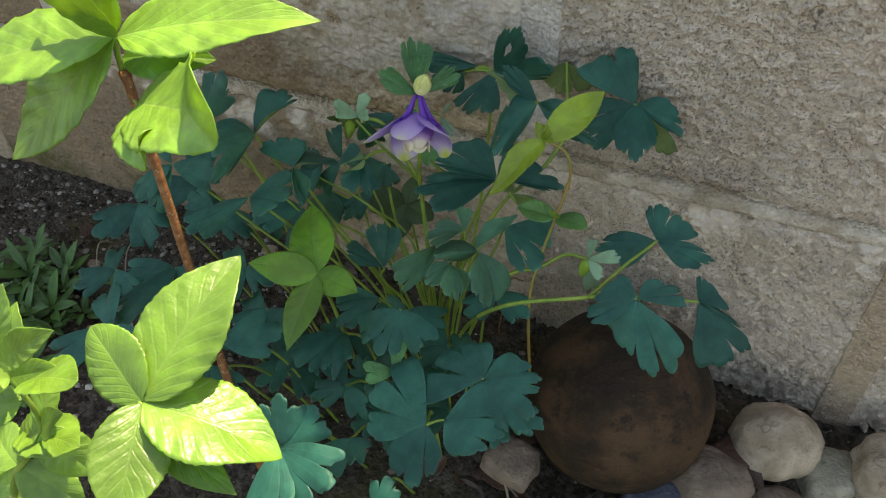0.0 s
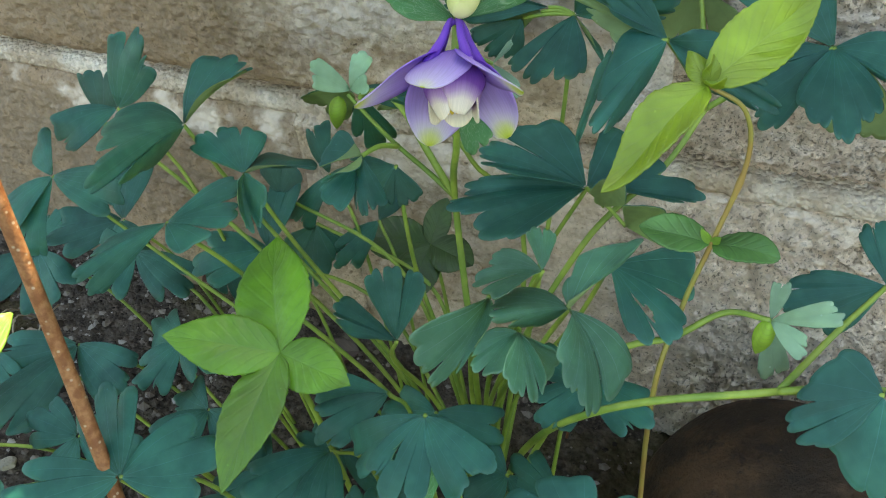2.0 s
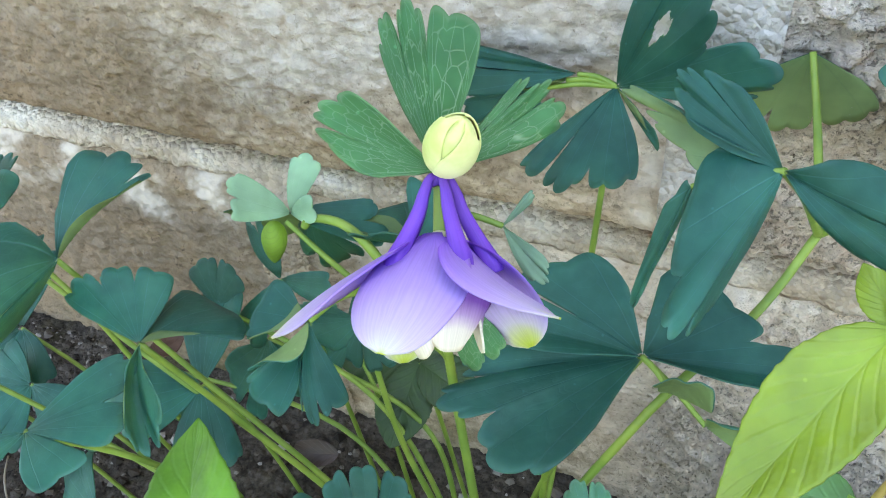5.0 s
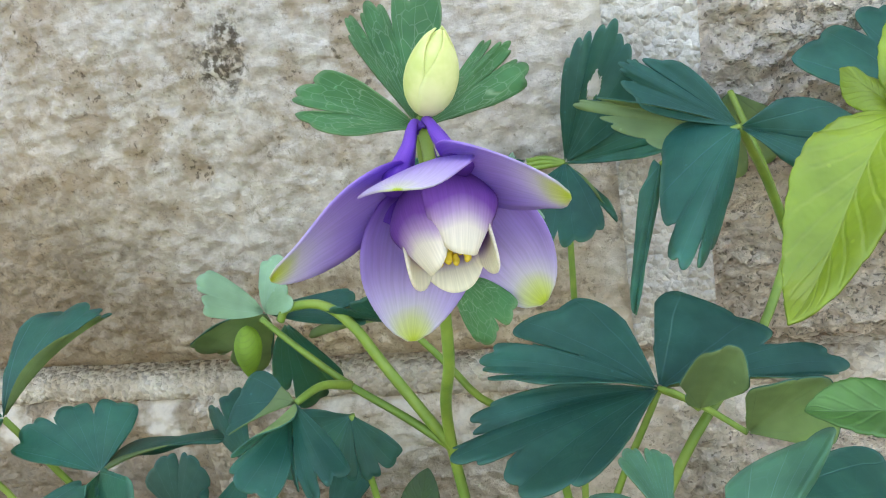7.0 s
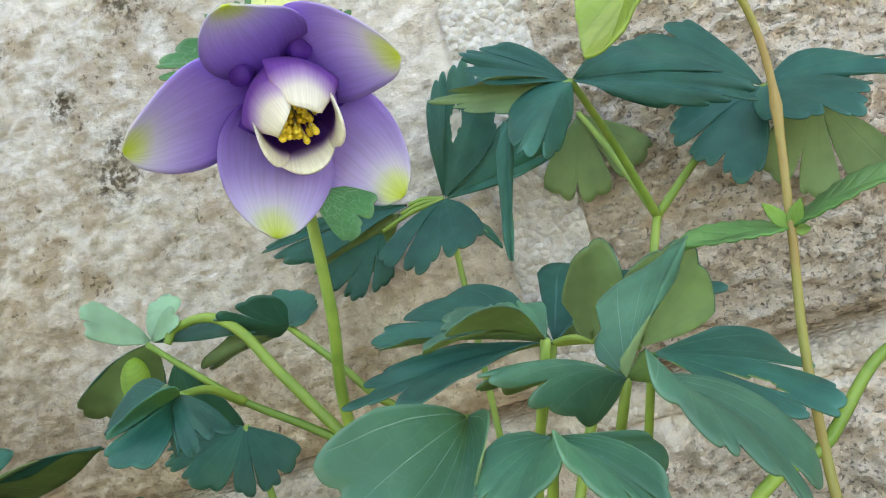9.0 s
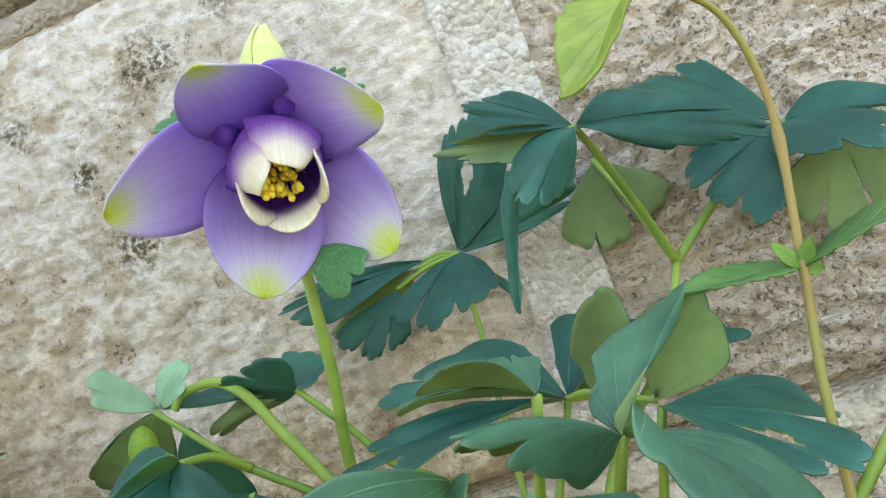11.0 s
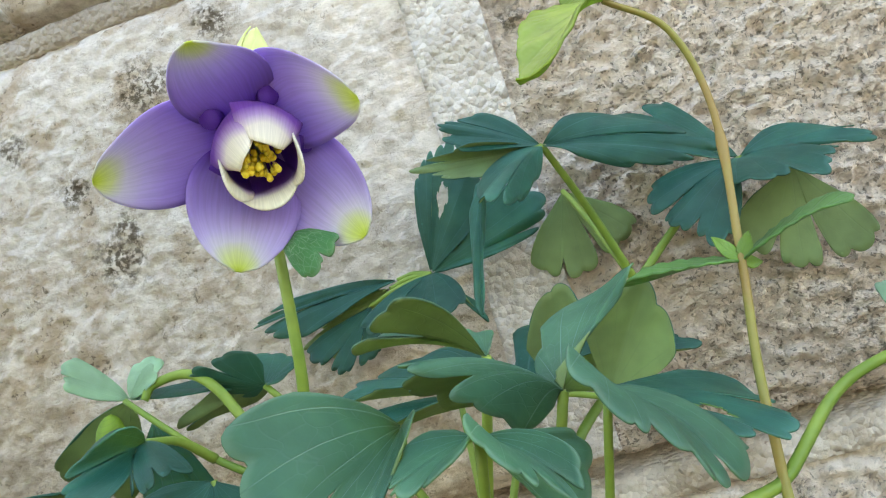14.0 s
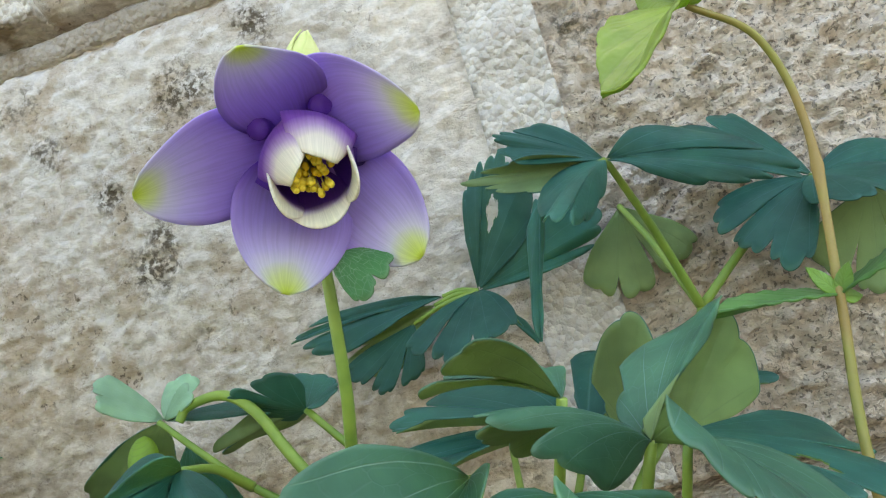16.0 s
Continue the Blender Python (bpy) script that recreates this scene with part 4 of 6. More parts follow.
broad_leaf((0.0500, -0.0124, 0.2664), [(0.0450, -0.0350, 0.1500), (0.0480, -0.0180, 0.2200)], [
    ((0.0411, -0.0360, 0.2490), (0.0302, -0.0377, 0.2535), (0.0591, -0.0320, 0.2529), dict(arch=0.16, cut=0.12)),
    ((-0.0094, -0.0111, 0.2666), (0.0085, -0.0096, 0.2710), (0.0049, -0.0168, 0.2591), dict(arch=0.10, cut=0.30, base=(0.0397, -0.0116, 0.2678))),
    ((0.0044, -0.0092, 0.2560), (0.0230, -0.0120, 0.2651), (0.0171, -0.0074, 0.2499), dict(arch=0.06, top=BACK, base=(0.0369, -0.0122, 0.2659))),
    ((0.0169, -0.0164, 0.2462), (0.0079, -0.0148, 0.2545), (0.0294, -0.0160, 0.2483), dict(arch=0.05, cut=0.4, base=(0.0301, -0.0132, 0.2626))),
], seed=4)
broad_leaf((0.0500, -0.0124, 0.2664), None, [
    ((0.0668, -0.0131, 0.3031), (0.0545, -0.0130, 0.2964), (0.0717, -0.0127, 0.2843), dict(hole=(0.10, 0.56, 0.20, 0.12), cut=0.0)),
    ((0.0874, -0.0126, 0.2713), (0.0844, -0.0132, 0.2821), (0.0704, -0.0124, 0.2661), dict(arch=0.05, lobes=2)),
    ((0.0629, -0.0114, 0.2466), (0.0596, -0.0117, 0.2539), (0.0628, -0.0116, 0.2511), dict(arch=0.05, lobes=1)),
], seed=5)
broad_leaf((0.0713, -0.0641, 0.2276), [(0.0400, -0.0720, 0.1200), (0.0560, -0.0680, 0.1900)], [
    ((0.0309, -0.0942, 0.2298), (0.0328, -0.0800, 0.2327), (0.0547, -0.1075, 0.2315), dict(arch=0.08)),
    ((0.0299, -0.0686, 0.2393), (0.0503, -0.0496, 0.2443), (0.0443, -0.0774, 0.2370), dict(arch=0.10)),
    ((0.1094, -0.0573, 0.2288), (0.0792, -0.0460, 0.2429), (0.0960, -0.0684, 0.2315), dict(arch=0.10)),
    ((0.0850, -0.0835, 0.2500), (0.0765, -0.0814, 0.2418), (0.0895, -0.0835, 0.2435), dict(arch=0.05, top=BACK, lobes=1, base=(0.0796, -0.0722, 0.2275))),
    ((0.1016, -0.0889, 0.2436), (0.0918, -0.0872, 0.2430), (0.1039, -0.0890, 0.2333), dict(arch=0.05, top=BACK, lobes=1, base=(0.0886, -0.0764, 0.2244))),
], seed=6)
broad_leaf((0.0835, -0.1265, 0.2312), [(0.0440, -0.0920, 0.1200), (0.0700, -0.1150, 0.1950)], [
    ((0.1002, -0.1058, 0.2464), (0.0860, -0.1086, 0.2419), (0.0918, -0.1177, 0.2387), dict(arch=0.1, lobes=1)),
    ((0.0653, -0.1465, 0.2393), (0.0645, -0.1276, 0.2326), (0.0747, -0.1348, 0.2272), dict(arch=0.2)),
    ((0.0966, -0.1533, 0.2178), (0.0854, -0.1486, 0.2321), (0.1030, -0.1326, 0.2154), dict(arch=0.25, cut=0.14)),
], seed=7, mats=VEINED)
broad_leaf((0.0893, -0.1003, 0.2279), [(0.0500, -0.0850, 0.1200), (0.0760, -0.0880, 0.1850)], [
    ((0.1153, -0.1108, 0.2146), (0.1015, -0.1210, 0.2183), (0.1142, -0.0803, 0.2197), dict(arch=0.08, cut=0.42, hole=(0.28, 0.62, 0.12, 0.12))),
], seed=23)
broad_leaf((0.0736, -0.1214, 0.2390), [(0.0400, -0.0900, 0.1300), (0.0620, -0.1080, 0.2050)], [
    ((0.0587, -0.1379, 0.2442), (0.0604, -0.1262, 0.2473), (0.0674, -0.1471, 0.2486), dict(arch=0.15)),
    ((0.0688, -0.1073, 0.2443), (0.0654, -0.1113, 0.2453), (0.0731, -0.1075, 0.2431), dict(arch=0.05, lobes=2)),
], seed=8, mats=VEINED)
broad_leaf((0.0603, -0.1311, 0.2329), [(0.0340, -0.0920, 0.1300), (0.0480, -0.1150, 0.2000)], [
    ((0.0514, -0.1603, 0.2192), (0.0460, -0.1589, 0.2368), (0.0606, -0.1472, 0.2277), dict(arch=0.25, cut=0.28)),
], seed=9, mats=VEINED)
broad_leaf((0.0720, -0.1383, 0.2292), [(0.0400, -0.0920, 0.1100), (0.0560, -0.1100, 0.1750)], [
    ((0.0626, -0.1556, 0.2256), (0.0624, -0.1452, 0.2296), (0.0724, -0.1558, 0.2288), dict(arch=0.1)),
    ((0.0831, -0.1568, 0.2199), (0.0747, -0.1582, 0.2303), (0.0841, -0.1499, 0.2243), dict(arch=0.12)),
    ((0.0859, -0.1404, 0.2237), (0.0835, -0.1391, 0.2273), (0.0834, -0.1434, 0.2165), dict(arch=0.1, lobes=1)),
], seed=10, mats=VEINED)
broad_leaf((0.0162, -0.1165, 0.1814), [(0.0200, -0.0950, 0.1150), (0.0100, -0.1100, 0.1600)], [
    ((0.0099, -0.1008, 0.2069), (0.0024, -0.1104, 0.2056), (0.0244, -0.1021, 0.2043), dict(arch=0.05)),
    ((-0.0112, -0.1169, 0.1859), (-0.0109, -0.1090, 0.1877), (-0.0024, -0.1212, 0.1830), dict(arch=0.05, lobes=2)),
], seed=11)
broad_leaf((-0.0036, -0.0890, 0.2422), FORK_K, [
    ((0.0077, -0.1103, 0.2316), (-0.0010, -0.1010, 0.2316), (0.0125, -0.1022, 0.2331), dict(arch=0.2)),
    ((-0.0132, -0.1053, 0.2386), (-0.0051, -0.1033, 0.2442), (-0.0064, -0.1097, 0.2338), dict(arch=0.15, lobes=2)),
    ((-0.0182, -0.0966, 0.2384), (-0.0176, -0.0867, 0.2434), (-0.0124, -0.0901, 0.2416), dict(arch=0.15, lobes=2)),
], seed=12)
broad_leaf((0.0132, -0.0622, 0.2474), [(0.0480, -0.0640, 0.1900), (0.0270, -0.0620, 0.2280)], [
    ((-0.0007, -0.0700, 0.2554), (0.0125, -0.0681, 0.2571), (0.0040, -0.0604, 0.2479), dict(arch=0.08, top=(0, 0.4, -1))),
    ((0.0189, -0.0525, 0.2519), (0.0100, -0.0484, 0.2554), (0.0184, -0.0604, 0.2482), dict(arch=0.05, lobes=2)),
    ((-0.0125, -0.0618, 0.2424), (-0.0043, -0.0609, 0.2483), (-0.0019, -0.0502, 0.2433), dict(arch=0.08, lobes=2, top=BACK)),
], seed=13)
broad_leaf((-0.0805, -0.0904, 0.2407), [(-0.0050, -0.0850, 0.1200), (-0.0600, -0.0850, 0.1950)], [
    ((-0.0613, -0.0623, 0.2552), (-0.0813, -0.0584, 0.2546), (-0.0614, -0.0734, 0.2557), dict(arch=0.15, lobes=2)),
    ((-0.0641, -0.1577, 0.2603), (-0.1054, -0.1036, 0.2469), (-0.0802, -0.1206, 0.2346), dict(arch=0.15)),
], seed=14)
broad_leaf((-0.0451, -0.1041, 0.2355), [(0.0050, -0.0900, 0.1200), (-0.0350, -0.0960, 0.1950)], [
    ((-0.0621, -0.0878, 0.2435), (-0.0735, -0.0978, 0.2379), (-0.0473, -0.0834, 0.2398), dict(arch=0.08)),
    ((-0.0198, -0.0936, 0.2360), (-0.0410, -0.0825, 0.2288), (-0.0283, -0.0977, 0.2357), dict(arch=0.15, lobes=1)),
    ((-0.0240, -0.1275, 0.2312), (-0.0278, -0.1288, 0.2356), (-0.0189, -0.1239, 0.2425), dict(arch=0.15, lobes=2)),
], seed=15)
broad_leaf((-0.0602, -0.1323, 0.2304), [(0.0000, -0.1000, 0.1200), (-0.0450, -0.1150, 0.1900)], [
    ((-0.0339, -0.1240, 0.2328), (-0.0434, -0.1076, 0.2370), (-0.0442, -0.1433, 0.2288), dict(arch=0.12)),
    ((-0.0840, -0.1581, 0.2195), (-0.0858, -0.1416, 0.2206), (-0.0775, -0.1571, 0.2109), dict(arch=0.12)),
], seed=16)
broad_leaf((-0.1478, -0.0700, 0.2163), [(-0.0200, -0.0800, 0.1150), (-0.0900, -0.0800, 0.1900)], [
    ((-0.1386, -0.0602, 0.2407), (-0.1604, -0.0622, 0.2359), (-0.1193, -0.0585, 0.2451), dict(arch=0.05)),
], seed=17)
broad_leaf((0.0787, -0.1956, 0.1558), "low", [
    ((0.0389, -0.1867, 0.1602), (0.0496, -0.2110, 0.1481), (0.0572, -0.1649, 0.1711), dict(arch=0.05, cut=0.45)),
    ((0.0828, -0.2276, 0.1398), (0.0626, -0.2165, 0.1453), (0.0944, -0.2118, 0.1476), dict(arch=0.06)),
    ((0.1243, -0.1871, 0.1600), (0.1021, -0.2054, 0.1509), (0.1068, -0.1651, 0.1710), dict(arch=0.06, cut=0.4, base=(0.0873, -0.1904, 0.1584))),
], seed=18)
broad_leaf((0.1014, -0.1650, 0.1715), "low", [
    ((0.0712, -0.1602, 0.1739), (0.0702, -0.1856, 0.1612), (0.0963, -0.1458, 0.1811), dict(arch=0.06)),
    ((0.1332, -0.1556, 0.1762), (0.1130, -0.1481, 0.1799), (0.1286, -0.1657, 0.1711), dict(arch=0.06)),
    ((0.1327, -0.1853, 0.1614), (0.1144, -0.1850, 0.1615), (0.1349, -0.1706, 0.1687), dict(arch=0.06)),
], seed=19)
broad_leaf((0.1710, -0.0710, 0.2177), FORK_B, [
    ((0.1677, -0.0499, 0.2283), (0.1594, -0.0561, 0.2252), (0.1920, -0.0598, 0.2233), dict(arch=0.06)),
    ((0.2046, -0.0744, 0.2161), (0.1935, -0.0681, 0.2192), (0.1907, -0.0823, 0.2121), dict(arch=0.08)),
    ((0.1401, -0.0839, 0.2113), (0.1468, -0.0718, 0.2173), (0.1562, -0.0900, 0.2083), dict(arch=0.06)),
], seed=20)
broad_leaf((0.1712, -0.1194, 0.2205), FORK_B, [
    ((0.1471, -0.1332, 0.2137), (0.1572, -0.1123, 0.2241), (0.1581, -0.1368, 0.2119), dict(arch=0.06)),
    ((0.1893, -0.1091, 0.2257), (0.1753, -0.1080, 0.2262), (0.1959, -0.1162, 0.2221), dict(arch=0.06)),
    ((0.1894, -0.1444, 0.1920), (0.1608, -0.1328, 0.2053), (0.2010, -0.1323, 0.2058), dict(arch=0.1, cut=0.4)),
], seed=21)
broad_leaf((0.2014, -0.0980, 0.2071), FORK_B, [
    ((0.2341, -0.1035, 0.1875), (0.2138, -0.0961, 0.2037), (0.2138, -0.1205, 0.1793), dict(arch=0.12, cut=0.45)),
    ((0.1996, -0.0838, 0.2142), (0.1978, -0.0893, 0.2115), (0.2146, -0.0930, 0.2096), dict(arch=0.06, lobes=2)),
], seed=22)
broad_leaf((-0.0747, -0.0520, 0.1799), [(0.0150, -0.0700, 0.1000), (-0.0150, -0.0580, 0.1600)], [
    ((-0.0850, -0.0592, 0.1620), (-0.0919, -0.0538, 0.1753), (-0.0718, -0.0556, 0.1709), dict(arch=0.06)),
    ((-0.0733, -0.0448, 0.1980), (-0.0844, -0.0470, 0.1924), (-0.0640, -0.0473, 0.1916), dict(arch=0.08, lobes=2)),
], seed=24)
broad_leaf((-0.0593, -0.0500, 0.1653), [(0.0180, -0.0700, 0.1000), (0.0000, -0.0560, 0.1500)], [
    ((-0.0663, -0.0642, 0.1298), (-0.0789, -0.0573, 0.1470), (-0.0490, -0.0566, 0.1487), dict(arch=0.08, cut=0.30)),
    ((-0.0424, -0.0527, 0.1586), (-0.0525, -0.0507, 0.1635), (-0.0490, -0.0548, 0.1532), dict(arch=0.06, lobes=2)),
], seed=25)
broad_leaf((-0.1168, -0.0600, 0.1384), [(0.0100, -0.0750, 0.0900), (-0.0300, -0.0620, 0.1400)], [
    ((-0.1018, -0.0682, 0.1179), (-0.1216, -0.0673, 0.1202), (-0.0963, -0.0614, 0.1350), dict(arch=0.08)),
], seed=26)
broad_leaf((0.0021, -0.0760, 0.2303), [(0.0250, -0.0850, 0.1200), (0.0080, -0.0800, 0.1800)], [
    ((-0.0181, -0.0776, 0.2263), (-0.0121, -0.0755, 0.2316), (-0.0079, -0.0808, 0.2184), dict(arch=0.08)),
    ((0.0067, -0.0818, 0.2158), (-0.0019, -0.0814, 0.2169), (0.0145, -0.0793, 0.2220), dict(arch=0.08)),
], seed=27)

# low middle
leaf((0.0456, -0.153, 0.1954), [(0.0492, -0.1259, 0.1404), (0.0458, -0.144, 0.1756)], [
    ((0.0411, -0.1777, 0.1804), 0.030, (0, -0.6, 1), dict(hole=(0.25, 0.55, 0.10, 0.09), droop=0.5, lobes=3, notch=0.28)),
    ((0.0199, -0.1622, 0.1703), 0.021, (-0.1, -0.6, 1), dict(droop=0.5, lobes=2)),
    ((0.0687, -0.1672, 0.1891), 0.023, (0.1, -0.6, 1), dict(droop=0.5, lobes=2)),
], seed=10, low=True)
leaf((0.0225, -0.1365, 0.177), [(0.0412, -0.125, 0.1341), (0.0305, -0.1364, 0.1649)], [
    ((0.0018, -0.158, 0.1661), 0.022, (-0.1, -0.6, 1), dict(droop=0.5, lobes=3)),
    ((-0.0096, -0.1395, 0.1712), 0.015, (-0.1, -0.6, 1), dict(droop=0.4, lobes=2)),
], seed=11, r1=0.0007, low=True)
leaf((0, -0.1485, 0.1468), [(0.0308, -0.1291, 0.121)], [
    ((0.0121, -0.1828, 0.1482), 0.029, (0, -0.6, 1), dict(droop=0.6, lobes=3)),
    ((-0.022, -0.1775, 0.1433), 0.031, (-0.1, -0.6, 1), dict(droop=0.5, lobes=3)),
], seed=12, low=True)
# the broad leaves in front
leaf((0.0481, -0.1732, 0.1611), [(0.0478, -0.1342, 0.1162)], [
    ((0.0349, -0.1857, 0.17), 0.016, (-0.2, -0.6, 1), dict(droop=0.4, lobes=2, mats=[BRACT_TOP, LEAF_UNDER])),
    ((0.0468, -0.1567, 0.177), 0.012, (0, -0.7, 0.8), dict(droop=0.4, lobes=2, mats=[BRACT_TOP, LEAF_UNDER])),
], seed=15, r1=0.0007)
leaf((0.0017, -0.2344, 0.1426), [(0.0318, -0.1508, 0.1248), (0.0097, -0.1989, 0.1311)], [
    ((-0.0057, -0.2129, 0.1657), 0.041, (0, -0.6, 1), dict(droop=0.3, lobes=3, notch=0.2)),
    ((0.0226, -0.2129, 0.1584), 0.024, (0, -0.6, 1), dict(droop=0.3, lobes=2)),
    ((0.0446, -0.2482, 0.1508), 0.049, (0, -0.6, 1), dict(droop=0.4, lobes=3, notch=0.22)),
    ((0.0153, -0.2724, 0.1332), 0.043, (0, -0.6, 1), dict(droop=0.5, lobes=3)),
], seed=16, low=True)
leaf((0.066, -0.2423, 0.1302), [(0.0581, -0.1593, 0.1134)], [
    ((0.0518, -0.2567, 0.1222), 0.031, (0, -0.6, 1), dict(droop=0.4, lobes=3)),
    ((0.0812, -0.26, 0.1185), 0.031, (0, -0.6, 1), dict(droop=0.4, lobes=3)),
    ((0.0683, -0.2248, 0.1395), 0.029, (0, -0.6, 1), dict(droop=0.4, lobes=3)),
], seed=17, low=True)
leaf((0.0356, -0.21, 0.1373), [(0.0408, -0.1596, 0.1136)], [
    ((0.0243, -0.2309, 0.1278), 0.026, (0, -0.6, 1), dict(droop=0.4, lobes=2)),
    ((0.0499, -0.2215, 0.1389), 0.029, (0, -0.6, 1), dict(droop=0.4, lobes=3)),
], seed=18, low=True)
# dim leaves low under the others
for joint, seed in (((-0.0286, -0.1529, 0.127), 71), ((0.0167, -0.1802, 0.1403), 72), ((0.0865, -0.1413, 0.1539), 73), ((0.1119, -0.1619, 0.1355), 74), ((-0.0663, -0.1414, 0.1332), 75), ((-0.0929, -0.1196, 0.1427), 76), ((0.0356, -0.1279, 0.1612), 77), ((-0.1093, -0.1727, 0.1343), 78), ((-0.0427, -0.2158, 0.1231), 79), ((0.0869, -0.1067, 0.176), 80), ((-0.1317, -0.094, 0.164), 81), ((-0.1905, -0.1468, 0.1293), 82), ((-0.0752, -0.1957, 0.1331), 83), ((0.0494, -0.1534, 0.1411), 84), ((0.0795, -0.1677, 0.1296), 85), ((-0.012, -0.1293, 0.1148), 86), ((0.0207, -0.1599, 0.1205), 87), ((0.0667, -0.1373, 0.1506), 88), ((0.0395, -0.1796, 0.1214), 89), ((-0.0405, -0.1599, 0.1086), 90)):
    rng = random.Random(seed)
    tips = []
    turn = rng.uniform(-0.5, 0.5)
    for a in (-1.9, -0.3, 1.3):
        d = rng.uniform(0.022, 0.029)
        tips.append(((joint[0] + d * math.sin(a + turn), joint[1] - d * math.cos(a + turn) * 0.85, joint[2] - 0.006 + rng.uniform(-0.006, 0.008)), rng.uniform(0.022, 0.028), (rng.uniform(-0.2, 0.2), -0.5, 1), dict(droop=0.5, lobes=3)))
    leaf(joint, [], tips, seed=seed, low=True, grow=1.25 if joint[0] < -0.03 else 1.0)
# leaves on the left
leaf((-0.1265, -0.0783, 0.2327), [(-0.0076, -0.094, 0.1194), (-0.0946, -0.0763, 0.1877)], [
    ((-0.1098, -0.0686, 0.2657), 0.040, (0, -1, 0.4), dict(droop=0.15, lobes=3, notch=0.14)),
    ((-0.1498, -0.0962, 0.2213), 0.026, (-0.1, -0.7, 0.8), dict(droop=0.7, lobes=2)),
], seed=33, low=True)
leaf((-0.1273, -0.1194, 0.2262), [(-0.0075, -0.1042, 0.1145), (-0.0926, -0.1082, 0.1801)], [
    ((-0.0905, -0.1209, 0.2276), 0.026, (0, -0.6, 1), dict(droop=0.4, lobes=3)),
    ((-0.1429, -0.1425, 0.2114), 0.026, (-0.1, -0.6, 1), dict(droop=0.5, lobes=3)),
    ((-0.1512, -0.1027, 0.2281), 0.014, (0, -0.6, 1), dict(droop=0.4, lobes=2)),
    ((-0.1301, -0.1446, 0.2071), 0.016, (0.1, -0.8, 0.7), dict(droop=0.6, lobes=2)),
], seed=34)
leaf((-0.057, -0.194, 0.1638), [(0.017, -0.1258, 0.1152), (-0.038, -0.1682, 0.1353)], [
    ((-0.0323, -0.1771, 0.1684), 0.041, (0, -0.6, 1), dict(droop=0.3, lobes=3, notch=0.22)),
    ((-0.0837, -0.2146, 0.1607), 0.036, (-0.1, -0.6, 1), dict(droop=0.4, lobes=3)),
    ((-0.0745, -0.1747, 0.1757), 0.029, (0, -0.6, 1), dict(droop=0.3, lobes=3)),
], seed=35, low=True, grow=1.25)
leaf((-0.1541, -0.1938, 0.136), [(-0.007, -0.1208, 0.0962), (-0.1075, -0.1705, 0.1102)], [
    ((-0.1727, -0.1745, 0.1404), 0.026, (0, -0.6, 1), dict(droop=0.4, lobes=2)),
    ((-0.1804, -0.2196, 0.119), 0.026, (0, -0.6, 1), dict(droop=0.4, lobes=3)),
    ((-0.1247, -0.2055, 0.1376), 0.029, (0, -0.6, 1), dict(droop=0.4, lobes=3)),
], seed=36, low=True, grow=1.25)
leaf((-0.1525, -0.1282, 0.1277), [(-0.0061, -0.1123, 0.0985), (-0.1001, -0.119, 0.1058)], [
    ((-0.1774, -0.1489, 0.1273), 0.034, (0, -0.6, 1), dict(droop=0.4, lobes=3)),
    ((-0.154, -0.1766, 0.1296), 0.036, (0, -0.6, 1), dict(droop=0.4, lobes=3)),
    ((-0.1221, -0.1385, 0.1257), 0.029, (0, -0.6, 1), dict(droop=0.4, lobes=3)),
], seed=37, low=True, grow=1.25)
leaf((-0.2135, -0.0878, 0.1351), [(-0.0052, -0.1061, 0.1008), (-0.1449, -0.0887, 0.1094)], [
    ((-0.2274, -0.1168, 0.127), 0.034, (0, -0.6, 1), dict(droop=0.4, lobes=3)),
    ((-0.1878, -0.1093, 0.1294), 0.039, (0, -0.6, 1), dict(droop=0.4, lobes=3)),
    ((-0.2154, -0.0679, 0.1427), 0.031, (0, -0.6, 1), dict(droop=0.4, lobes=3)),
], seed=38, low=True, grow=1.25)
leaf((-0.1597, -0.0718, 0.158), [(-0.0053, -0.1018, 0.1054), (-0.1129, -0.0762, 0.1293)], [
    ((-0.1877, -0.0913, 0.1544), 0.036, (0, -0.6, 1), dict(droop=0.4, lobes=3)),
    ((-0.1427, -0.0967, 0.1535), 0.036, (0, -0.6, 1), dict(droop=0.4, lobes=3)),
    ((-0.1711, -0.0447, 0.1689), 0.031, (0, -0.8, 0.8), dict(droop=0.4, lobes=3)),
], seed=39, low=True, grow=1.25)
leaf((-0.0674, -0.0777, 0.1709), [(0.021, -0.1091, 0.1306), (-0.0411, -0.0786, 0.141)], [
    ((-0.0545, -0.1011, 0.1583), 0.031, (0, -0.6, 1), dict(droop=0.5, lobes=3)),
    ((-0.0933, -0.0909, 0.1651), 0.034, (0, -0.6, 1), dict(droop=0.5, lobes=3)),
    ((-0.0769, -0.0477, 0.181), 0.029, (0, -0.8, 0.8), dict(droop=0.4, lobes=3)),
], seed=40, low=True, grow=1.25)
